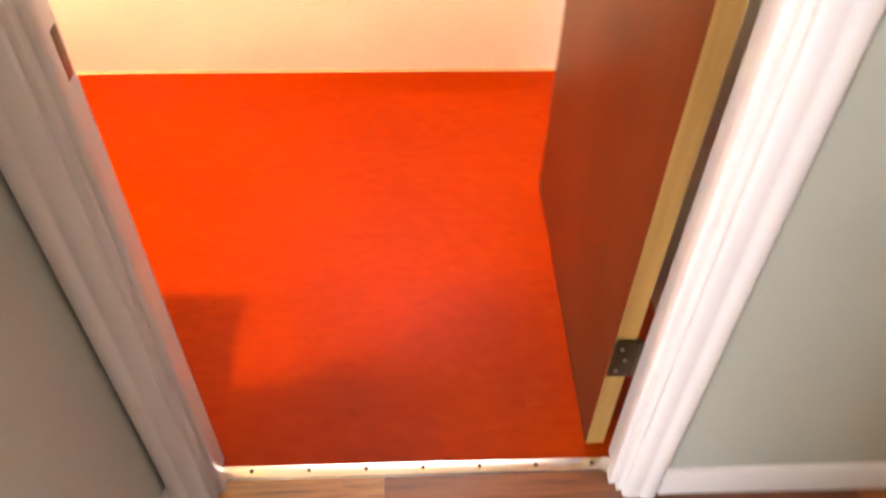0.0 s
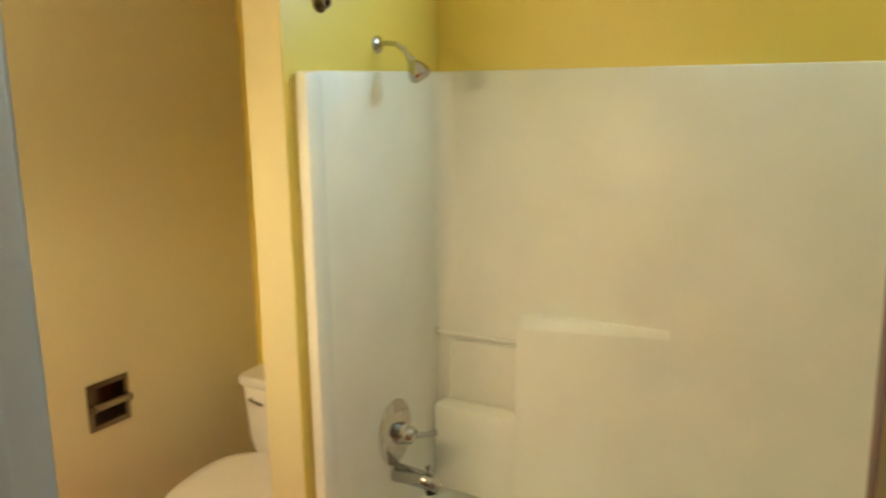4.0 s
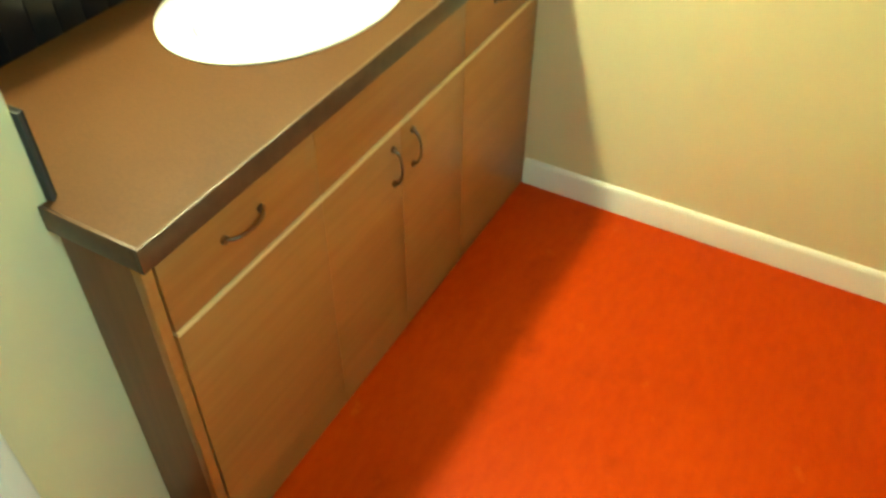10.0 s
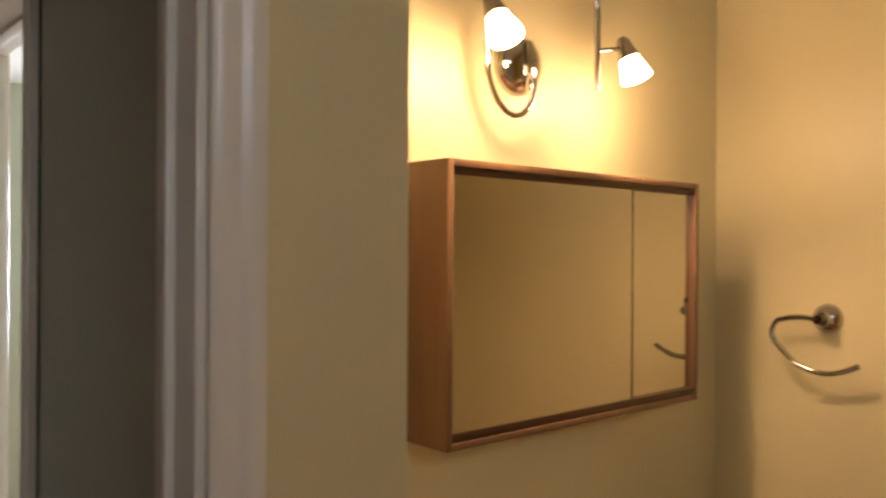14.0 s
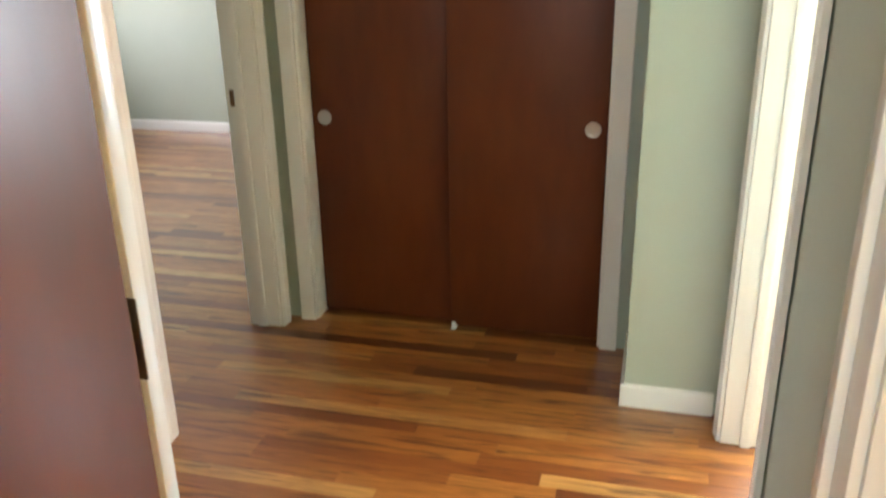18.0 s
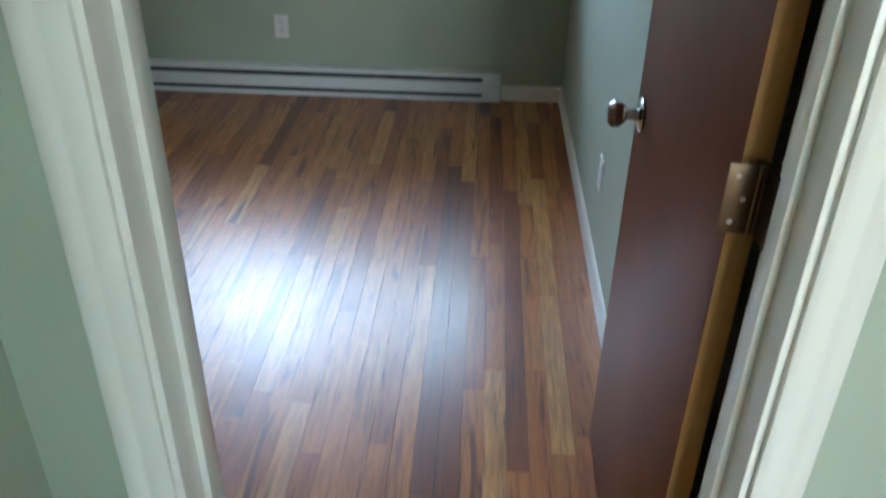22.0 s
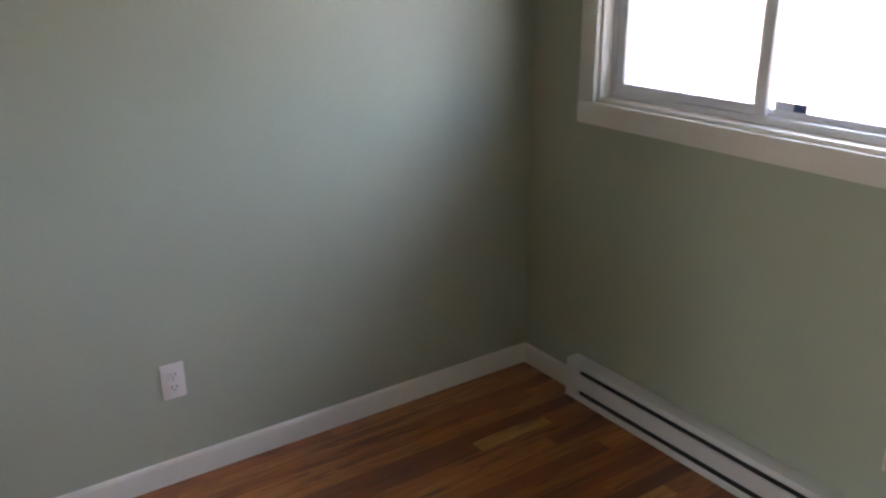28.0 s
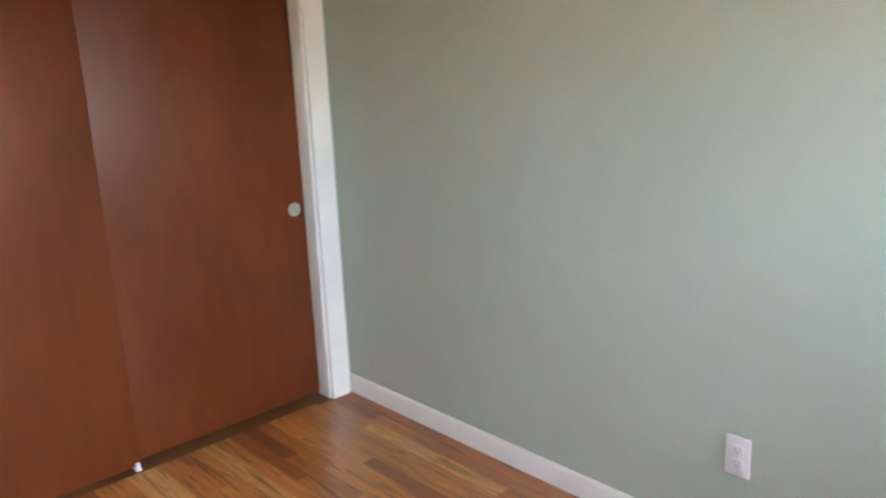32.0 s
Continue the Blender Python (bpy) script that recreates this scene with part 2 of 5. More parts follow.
PALE_EDGE = mat("bare_ply_edge", (0.70, 0.50, 0.25), 0.5)
wire(PALE_EDGE, ramp(PALE_EDGE, noise_of(PALE_EDGE, 14, 4, (0.5, 9, 9)), (0.3, (0.58, 0.40, 0.19)), (0.7, (0.74, 0.55, 0.29))), bsdf(PALE_EDGE).inputs["Base Color"])
TRACK = mat("brown_anodised_track", (0.085, 0.045, 0.025), 0.35, 0.5)
LAMEDGE = mat("dark_laminate_edge", (0.075, 0.036, 0.017), 0.4)
wire(LAMEDGE, ramp(LAMEDGE, noise_of(LAMEDGE, 60, 4, (1, 1, 1), "World"), (0.3, (0.06, 0.028, 0.013)), (0.7, (0.09, 0.045, 0.02))), bsdf(LAMEDGE).inputs["Base Color"])
TILE = mat("black_glazed_tile", (0.006, 0.006, 0.007), 0.30, ior=1.35)
bump(TILE, noise_of(TILE, 25, 3, (1, 1, 1), "World"), 0.04, 0.001)
GROUT = mat("dark_grout", (0.035, 0.035, 0.036), 0.8)
MIRROR = mat("mirror_glass", (0.70, 0.67, 0.58), 0.01, 1.0)
HEATER = mat("white_heater_enamel", (0.70, 0.71, 0.70), 0.3)
FIN = mat("heater_dark_slot", (0.035, 0.042, 0.05), 0.5)
PLATE = mat("white_outlet_plastic", (0.78, 0.77, 0.74), 0.3)
VINYL = mat("pale_window_frame", (0.72, 0.74, 0.77), 0.35, 0.1)
GLASS = mat("window_glass", (1, 1, 1), 0.0, transmission_weight=1.0, ior=1.02)
STICKER = mat("blue_sticker", (0.05, 0.09, 0.20), 0.5)
STICKER_PALE = mat("pale_sticker", (0.55, 0.58, 0.62), 0.5)
FROST = mat("lit_frosted_glass", (1, 0.95, 0.85), 0.4)
bsdf(FROST).inputs["Emission Color"].default_value = (1.0, 0.80, 0.50, 1)
bsdf(FROST).inputs["Emission Strength"].default_value = 9.0
FENCE = veneer("red_stained_fence_board", (0.13, 0.024, 0.022), (0.25, 0.056, 0.046), 0.75, 0.0)
FENCE_ORANGE = veneer("orange_stained_fence_board", (0.20, 0.05, 0.018), (0.36, 0.10, 0.032), 0.75, 0.0)
# paler copies of the red board: overexposed sunlight put into the colour
FENCE_PINK = veneer("glare_pink_fence_board", (0.22, 0.055, 0.045), (0.34, 0.105, 0.085), 0.8, 0.0)
FENCE_PALE = veneer("glare_pale_fence_board", (0.50, 0.36, 0.30), (0.66, 0.52, 0.46), 0.8, 0.0)
SOIL = mat("pale_gravel_ground", (0.42, 0.385, 0.33), 0.9)
wire(SOIL, ramp(SOIL, noise_of(SOIL, 3, 8, (1, 1, 1), "World"), (0.3, (0.30, 0.27, 0.22)), (0.7, (0.50, 0.47, 0.41))), bsdf(SOIL).inputs["Base Color"])
bump(SOIL, noise_of(SOIL, 60, 5, (1, 1, 1), "World"), 0.6, 0.02)
BARK = mat("bark", (0.10, 0.075, 0.055), 0.9)
wire(BARK, ramp(BARK, noise_of(BARK, 9, 8, (4, 4, 0.8)), (0.3, (0.05, 0.036, 0.026)), (0.7, (0.16, 0.12, 0.09))), bsdf(BARK).inputs["Base Color"])
bump(BARK, noise_of(BARK, 14, 8, (4, 4, 0.8)), 0.8, 0.02)
LEAF = mat("green_leaf", (0.07, 0.16, 0.045), 0.5)
_g = node(LEAF, "ShaderNodeNewGeometry")
wire(LEAF, ramp(LEAF, _g.outputs["Random Per Island"], (0.0, (0.035, 0.10, 0.03)), (1.0, (0.10, 0.22, 0.07))), bsdf(LEAF).inputs["Base Color"])


# ---- builders ----
def box(bm, a, b, bevel=0.0, segments=2):
    """A box from corner a to corner b, with its edges rounded."""
    m = Matrix.LocRotScale(Vector([(p + q) / 2 for p, q in zip(a, b)]), None, Vector([max(abs(q - p), 1e-4) for p, q in zip(a, b)]))
    vs = bmesh.ops.create_cube(bm, size=1, matrix=m)["verts"]
    if bevel:
        es = list({e for v in vs for e in v.link_edges})
        bmesh.ops.bevel(bm, geom=es, offset=min(bevel, 0.45 * min(abs(q - p) for p, q in zip(a, b))), segments=segments, affect="EDGES", profile=0.5)
    return bm


def boxes(*rows, bevel=0.0):
    bm = bmesh.new()
    for a, b in rows:
        box(bm, a, b, bevel)
    return bm


def rod(bm, a, b, r0, r1=None, seg=16):
    """A round bar from a to b."""
    a, b = Vector(a), Vector(b)
    d = b - a
    m = Matrix.Translation((a + b) / 2) @ d.to_track_quat("Z", "Y").to_matrix().to_4x4()
    bmesh.ops.create_cone(bm, cap_ends=True, segments=seg, radius1=r0, radius2=r0 if r1 is None else r1, depth=d.length, matrix=m)
    return bm


def lathe(bm, profile, m=Matrix(), seg=24):
    """Turns (radius, height) rows about z."""
    rings = []
    for r, h in profile:
        rings.append([bm.verts.new(m @ Vector((r * math.cos(2 * math.pi * k / seg), r * math.sin(2 * math.pi * k / seg), h))) for k in range(seg)] if r > 1e-6 else [bm.verts.new(m @ Vector((0, 0, h)))])
    for p, q in zip(rings, rings[1:]):
        for k in range(seg):
            j = (k + 1) % seg
            face = [p[k % len(p)], p[j % len(p)], q[j % len(q)], q[k % len(q)]]
            face = [v for n, v in enumerate(face) if v not in face[:n]]
            if len(face) > 2:
                bm.faces.new(face)
    return bm


def tube(bm, points, r, seg=10):
    """A bent round bar through the points."""
    points = [Vector(p) for p in points]
    rings = []
    for n, p in enumerate(points):
        d = (points[min(n + 1, len(points) - 1)] - points[max(n - 1, 0)]).normalized()
        side = d.cross(Vector((0.13, 0.37, 0.92))).normalized()
        up = side.cross(d)
        rings.append([bm.verts.new(p + r * (math.cos(2 * math.pi * k / seg) * side + math.sin(2 * math.pi * k / seg) * up)) for k in range(seg)])
    for p, q in zip(rings, rings[1:]):
        for k in range(seg):
            bm.faces.new([p[k], p[(k + 1) % seg], q[(k + 1) % seg], q[k]])
    bm.faces.new(rings[0][::-1]), bm.faces.new(rings[-1])
    return bm


def loft(bm, loops, cap=True):
    """Skins closed loops of equally many points."""
    rings = [[bm.verts.new(p) for p in loop] for loop in loops]
    n = len(rings[0])
    for p, q in zip(rings, rings[1:]):
        for k in range(n):
            bm.faces.new([p[k], p[(k + 1) % n], q[(k + 1) % n], q[k]])
    if cap:
        bm.faces.new(rings[0][::-1]), bm.faces.new(rings[-1])
    return bm


def finish(bm, name, material, smooth=True):
    bmesh.ops.recalc_face_normals(bm, faces=bm.faces[:])
    me = bpy.data.meshes.new(name)
    bm.to_mesh(me)
    bm.free()
    me.materials.append(material)
    if smooth:
        for p in me.polygons:
            p.use_smooth = True
        me.set_sharp_from_angle(angle=radians(38))
    return me


def part(name, bm, material, parent, label="", smooth=True):
    ob = new(name, finish(bm, name, material, smooth))
    ob.parent = parent
    return tagged(ob, label)


def thing(name, label, category, group="", kind="", m=None):
    ob = new(name)
    ob.empty_display_size = 0.1
    if m is not None:
        ob.matrix_world = m
    return tagged(ob, label, category, group, kind)


def solid(name, bm, material, label, category, group="", kind="", smooth=True):
    return tagged(new(name, finish(bm, name, material, smooth)), label, category, group, kind)


def structure(name, rows, material, label, category="wall", bevel=0.0):
    return solid(name, boxes(*rows, bevel=bevel), material, label, category, kind="structure", smooth=bevel > 0)


# ---- walls, floors, ceilings ----
structure("wall_bathroom_west", [((XW - 0.12, YK - 0.12, 0), (XW, HY - 0.064, ZCEIL)), ((XW - 0.12, HY + 0.064, 0), (XW, YT1 + 0.12, ZCEIL)), ((XW - 0.12, HY - 0.064, 0), (XW, HY + 0.064, HZ - 0.064)), ((XW - 0.12, HY - 0.064, HZ + 0.064), (XW, HY + 0.064, ZCEIL)), ((XW - 0.12, HY - 0.064, HZ - 0.064), (XW - 0.075, HY + 0.064, HZ + 0.064))], CREAM, "cream painted bathroom wall with satin sheen")
structure("wall_bathroom_recess", [((XW, YK - 0.12, 0), (XR + 0.10, YK, ZCEIL))], CREAM, "cream painted wall behind the vanity")
structure("wall_recess_end", [((XR, YK, 0), (XR + 0.099, 0.0, ZCEIL))], CREAM, "cream painted end wall of the vanity recess")
structure("wall_bathroom_door", [((XR, 0.0, 0), (0.0, YB, ZCEIL)), ((XJ, 0.0, 0), (XT1 + 0.12, YB, ZCEIL)), ((0.0, 0.0, ZDOOR), (XJ, YB, ZCEIL))], CREAM, "cream painted wall round the bathroom doorway")
BX0, BX1, BZ0, BZ1 = -0.05, 0.65, 1.98, 2.36
structure("wall_bathroom_north", [((XW, YT1, 0), (XT1 + 0.12, YT1 + 0.12, BZ0)), ((XW, YT1, BZ1), (XT1 + 0.12, YT1 + 0.12, ZCEIL)), ((XW, YT1, BZ0), (BX0, YT1 + 0.12, BZ1)), ((BX1, YT1, BZ0), (XT1 + 0.12, YT1 + 0.12, BZ1))], YELLOW, "yellow painted wall above the tub")
structure("wall_bathroom_east", [((XT1, YB, 0), (XT1 + 0.12, YT1, ZCEIL))], CREAM, "cream painted bathroom wall behind the open door")
structure("wall_tub_end", [((XT0, YS + 0.001, 0.075), (XT0 + 0.002, YT1, ZCEIL))], YELLOW, "yellow painted end wall over the tub valve")
structure("wall_tub_stub", [((XS0, YS, 0), (XT0, YT1, ZCEIL))], CREAM, "cream painted stub wall between toilet and tub")
structure("wall_hall_north_west", [((XWW - 0.12, -0.004, 0), (-0.0, -0.0005, ZCEIL))], GREEN, "sage green painted hall wall beside the bathroom door")
structure("wall_hall_north_east", [((XJ, -0.004, 0), (XA, -0.0005, ZCEIL))], GREEN, "sage green painted hall wall between two doorways")
structure("wall_hall_north_over", [((0.0, -0.004, ZDOOR), (XJ, -0.0005, ZCEIL))], GREEN, "sage green painted wall over the bathroom doorway")
structure("wall_hall_north_block", [((XT1 + 0.12, 0.0, 0), (XA, YB, ZCEIL))], GREEN, "sage green painted wall beside the bedroom closet")
YF0, YF1, ZFT = 0.124, 1.785, 2.0
YE0, YE1 = -1.497, -0.765
structure("wall_hall_west", [((XWW - 0.12, YD, 0), (XWW, YE0, ZCEIL)), ((XWW - 0.12, YE1, 0), (XWW, -0.004, ZCEIL)), ((XWW - 0.12, YE0, ZDOOR), (XWW, YE1, ZCEIL))], GREEN, "sage green painted hall wall with a doorway")
structure("wall_hall_return", [((XWW - 0.12, YCL - 0.10, 0), (XD, YD, ZCEIL))], GREEN, "sage green painted wall corner beside the hall closet")
XC0, XC1, ZCT = 0.334, 1.462, 1.855
structure("wall_hall_south", [((XD, YCL - 0.10, 0), (XC0, YCL, ZCEIL)), ((XC1, YCL - 0.10, 0), (XA, YCL, ZCEIL)), ((XC0, YCL - 0.10, ZCT), (XC1, YCL, ZCEIL))], GREEN, "sage green painted wall round the hall closet")
structure("wall_hall_east", [((XA, YCL - 0.10, 0), (XF, YC0, ZCEIL)), ((XA, YC1, 0), (XF, YA0, ZCEIL)), ((XA, YA1, 0), (XF, YF0, ZCEIL)), ((XA, YC0, ZDOOR), (XF, YC1, ZCEIL)), ((XA, YA0, ZDOOR), (XF, YA1, ZCEIL))], GREEN, "sage green painted wall with two doorways")
structure("wall_bedroom_west", [((XA, YF1, 0), (XF, YN + 0.12, ZCEIL)), ((XA, YF0, ZFT), (XF, YF1, ZCEIL))], GREEN, "sage green painted wall over the bedroom closet")
structure("wall_bedroom_north", [((XF, YN, 0), (XE + 0.14, YN + 0.12, ZCEIL))], GREEN, "sage green painted bedroom wall")
structure("wall_bedroom_south", [((XF, YR - 0.11, 0), (XE + 0.14, YR, ZCEIL))], GREEN, "sage green painted wall behind the bedroom door")
WY0, WY1, WZ0, WZ1 = -0.616, 1.573, 1.063, 1.872
structure("wall_bedroom_east", [((XE, YR, 0), (XE + 0.14, YN, WZ0)), ((XE, YR, WZ1), (XE + 0.14, YN, ZCEIL)), ((XE, YR, WZ0), (XE + 0.14, WY0, WZ1)), ((XE, WY1, WZ0), (XE + 0.14, YN, WZ1))], GREEN, "sage green painted wall under a wide window")
structure("wall_bedroom_closet", [((XT1 + 0.12, YN, 0), (XA, YN + 0.12, ZCEIL)), ((XT1 + 0.121, YB, 0), (XT1 + 0.14, YN, ZCEIL))], TRIM, "white inside of the bedroom closet")
structure("wall_hall_closet", [((XD - 0.1, -2.78, 0), (XA + 0.1, -2.70, ZCEIL)), ((XD, -2.70, 0), (XD + 0.06, YCL - 0.10, ZCEIL)), ((XC1 + 0.05, -2.70, 0), (XA, YCL - 0.10, ZCEIL))], TRIM, "white inside of the hall closet")
structure("wall_next_room_south", [((XF, -5.16, 0), (5.0, -5.04, ZCEIL))], GREEN, "grey green painted far wall of the next room")
structure("wall_next_room_east", [((4.9, -5.04, 0), (5.0, -4.55, ZCEIL)), ((4.9, -2.25, 0), (5.0, YR - 0.11, ZCEIL)), ((4.9, -4.55, 0), (5.0, -2.25, 0.92)), ((4.9, -4.55, 1.98), (5.0, -2.25, ZCEIL))], GREEN, "grey green painted wall of the next room")
structure("wall_next_room_west", [((XF - 0.08, -5.16, 0), (XF, YCL - 0.10, ZCEIL))], GREEN, "grey green painted wall beside the next room's doorway")
structure("wall_west_room", [((-2.6, YK - 0.40, 0), (XWW - 0.12, YK - 0.125, ZCEIL)), ((-2.7, -4.2, 0), (-2.6, -2.35, ZCEIL)), ((-2.7, -1.15, 0), (-2.6, YK - 0.125, ZCEIL)), ((-2.7, -2.35, 0), (-2.6, -1.15, 0.92)), ((-2.7, -2.35, 1.98), (-2.6, -1.15, ZCEIL)), ((-2.6, -4.2, 0), (-2.5, -4.1, ZCEIL)), ((-1.2, -4.2, 0), (XWW - 0.12, -4.1, ZCEIL)), ((-2.5, -4.2, 0), (-1.2, -4.1, 0.92)), ((-2.5, -4.2, 1.98), (-1.2, -4.1, ZCEIL)), ((XWW - 0.12, -4.1, 0), (XWW - 0.02, YCL - 0.10, ZCEIL))], GREEN, "sage green painted walls of the west room")
structure("ceiling", [((-2.7, -5.16, ZCEIL), (5.0, YT1 + 0.14, ZCEIL + 0.1))], CEILING, "white textured ceiling", "ceiling")
# unseen overhang, added and sized to cut the high skylight on the floor
structure("eave", [((XE + 0.14, -5.6, 2.30), (XE + 0.68, 2.6, 2.42))], STUCCO, "unseen roof overhang added to shade the bedroom window", "eave")
structure("floor_bathroom", [((XW, YK, -0.05), (XR, YB, 0.0)), ((XW, YB, -0.05), (XT1, YT1, 0.0)), ((0.0, 0.0445, -0.05), (XJ, YB, 0.0))], LINO, "red-orange linoleum sheet floor", "floor")


# ---- baseboards and casings ----
def board(a, b, normal, h=0.078, t=0.013, ends=(0, 0)):
    """A baseboard along the floor from a to b, standing off the wall towards normal, its top edge rounded."""
    a, b, n = Vector((*a, 0)), Vector((*b, 0)), Vector((*normal, 0))
    prof = [(0, 0), (t, 0), (t, h - 0.012), (t - 0.003, h - 0.005), (t - 0.007, h - 0.001), (0, h)]
    bm = bmesh.new()
    return loft(bm, [[p + n * u + Vector((0, 0, v)) for u, v in prof] for p in (a, b)])


def baseboard(a, b, normal, label="white painted baseboard along the wall", h=0.078):
    return solid("baseboard", board(a, b, normal, h), TRIM, label, "baseboard", kind="structure")


def casing_profile(w=0.058, t=0.017, flat=False):
    if flat:
        return [(0, 0), (0, t - 0.003), (0.003, t), (w - 0.003, t), (w, t - 0.003), (w, 0)]
    return [(0, 0), (0, t * 0.55), (w * 0.08, t * 0.70), (w * 0.18, t * 0.80), (w * 0.40, t * 0.83), (w * 0.46, t * 0.78), (w * 0.54, t * 0.80), (w * 0.62, t), (w * 0.92, t), (w, t * 0.8), (w, 0)]


def casing_leg(base, out, normal, height, w=0.058, flat=False):
    """An upright moulded casing: base is the opening's edge at the floor, out points away from the opening."""
    base, out, normal = Vector((*base, 0)), Vector((*out, 0)), Vector((*normal, 0))
    bm = bmesh.new()
    return loft(bm, [[base + out * u + normal * v + Vector((0, 0, z)) for u, v in casing_profile(w, flat=flat)] for z in (0.0, height)])


def casing_head(a, b, z, normal, w=0.058, flat=False):
    a, b, normal = Vector((*a, z)), Vector((*b, z)), Vector((*normal, 0))
    bm = bmesh.new()
    return loft(bm, [[p + Vector((0, 0, u)) + normal * v for u, v in casing_profile(w, flat=flat)] for p in (a, b)])


def doorway(name, axis, lo, hi, face0, face1, height, label, stop=None, cased=(True, True), w=0.058, lap=0.016, flat=False):
    """Jambs, stops and casings of an opening from lo to hi along an axis, through a wall between two faces."""
    top = thing(name, label, "door frame", kind="structure")

    def at(u, v):
        return (u, v) if axis == "x" else (v, u)

    def blk(u0, u1, v0, v1, z0, z1, bevel=0.002):
        p, q = at(u0, v0), at(u1, v1)
        return boxes(((min(p[0], q[0]), min(p[1], q[1]), z0), (max(p[0], q[0]), max(p[1], q[1]), z1)), bevel=bevel)

    e = 0.004
    part("jamb", blk(lo, lo + lap, face0 - e, face1 + e, 0.001, height), TRIM, top)
    part("jamb", blk(hi - lap, hi, face0 - e, face1 + e, 0.001, height), TRIM, top)
    part("head_jamb", blk(lo + lap, hi - lap, face0 - e, face1 + e, height - lap, height), TRIM, top)
    if stop:
        part("door_stop", blk(lo + lap, lo + lap + 0.011, stop[0], stop[1], 0.001, height - lap), TRIM, top)
        part("door_stop", blk(hi - lap - 0.011, hi - lap, stop[0], stop[1], 0.001, height - lap), TRIM, top)
        part("door_stop", blk(lo + lap, hi - lap, stop[0], stop[1], height - lap - 0.011, height - lap), TRIM, top)
    for here, face, sign in ((cased[0], face0, -1), (cased[1], face1, 1)):
        if here:
            n = at(0, sign)
            f = face + sign * 0.0045
            part("casing", casing_leg(at(lo + 0.006, f), at(-1, 0), n, height + 0.0, w, flat), TRIM, top)
            part("casing", casing_leg(at(hi - 0.006, f), at(1, 0), n, height + 0.0, w, flat), TRIM, top)
            part("head_casing", casing_head(at(lo + 0.006 - w, f), at(hi - 0.006 + w, f), height + 0.001, n, w, flat), TRIM, top)
    return top


bath_frame = doorway("door_frame_1", "x", 0.0, XJ, -0.004, YB, ZDOOR, "white painted bathroom door frame with moulded casing", (0.005, 0.030))
bed_frame = doorway("door_frame_2", "y", YA0, YA1, XA, XF, ZDOOR, "white painted bedroom door frame with moulded casing", (XA + 0.05, XA + 0.085))
next_frame = doorway("door_frame_3", "y", YC0, YC1, XA, XF, ZDOOR, "white painted door frame of the next room", (XA + 0.05, XA + 0.085))
west_frame = doorway("door_frame_4", "y", YE0, YE1, XWW - 0.12, XWW, ZDOOR, "white painted door frame of the west room", (XWW - 0.08, XWW - 0.05))
closet_frame = doorway("door_frame_5", "x", XC0, XC1, YCL - 0.10, YCL, ZCT, "white painted frame of the hall closet", None, (False, True), 0.060, flat=True)
bedcloset_frame = doorway("door_frame_6", "y", YF0, YF1, XA, XF, ZFT, "white painted frame of the bedroom closet", None, (False, True), 0.088, flat=True)
part("strike_plate", boxes(((0.0158, 0.040, 0.867), (0.0172, 0.066, 0.927)), ((0.0165, 0.046, 0.882), (0.0176, 0.058, 0.912)), bevel=0.0006), BRONZE, bath_frame, "small dark strike plate")
part("strike_plate", boxes(((XF - 0.032, YC0 + 0.0158, 0.867), (XF - 0.006, YC0 + 0.0172, 0.927)), bevel=0.0006), BRONZE, next_frame, "small dark strike plate")
part("strike_plate", boxes(((XF - 0.032, YA1 - 0.0172, 0.867), (XF - 0.006, YA1 - 0.0158, 0.927)), bevel=0.0006), BRONZE, bed_frame, "small dark strike plate")

baseboard((XW, 0.219), (XW, YT1), (1, 0))
stub_base = thing("baseboard", "white baseboard wrapped round the stub wall", "baseboard", kind="structure")
part("board", board((XS0, YT1), (XS0, YS - 0.012), (-1, 0)), TRIM, stub_base)
part("board", board((XS0 - 0.012, YS), (XT0 + 0.010, YS), (0, -1)), TRIM, stub_base)
part("board", board((XT0, YS - 0.012), (XT0, YT0 - 0.002), (1, 0), 0.078, 0.010), TRIM, stub_base)
baseboard((XJ + 0.058, -0.004), (XA - 0.02, -0.004), (0, -1))
baseboard((XWW, -0.004), (-0.053, -0.004), (0, -1))
baseboard((XWW, YE1 + 0.053), (XWW, -0.02), (1, 0))
baseboard((XWW + 0.02, YD), (XD + 0.012, YD), (0, 1))
baseboard((XD, YCL), (XD, YD + 0.012), (1, 0))
baseboard((XA, YC1 + 0.053), (XA, YA0 - 0.053), (-1, 0))
baseboard((XF, YN), (XE, YN), (0, -1))
baseboard((XE, YR), (XE, -0.637), (-1, 0))
baseboard((XE, 1.592), (XE, YN), (-1, 0))
baseboard((XF + 0.02, YR), (XE, YR), (0, 1))
baseboard((XF, YA1 + 0.053), (XF, YF0 - 0.083), (1, 0))
baseboard((XF, -5.04), (4.9, -5.04), (0, 1))
baseboard((-2.6, -4.1), (XWW - 0.12, -4.1), (0, 1))
baseboard((-2.6, -4.1), (-2.6, YK - 0.40), (1, 0))
baseboard((4.9, -5.02), (4.9, YR - 0.11), (-1, 0))

# metal strip between the floors
strip = solid("threshold", loft(bmesh.new(), [[(x, 0.030, 0.0), (x, 0.033, 0.004), (x, 0.045, 0.0062), (x, 0.057, 0.004), (x, 0.060, 0.0)] for x in (0.017, XJ - 0.017)]), STEEL, "shiny aluminium threshold strip between wood and linoleum", "threshold")
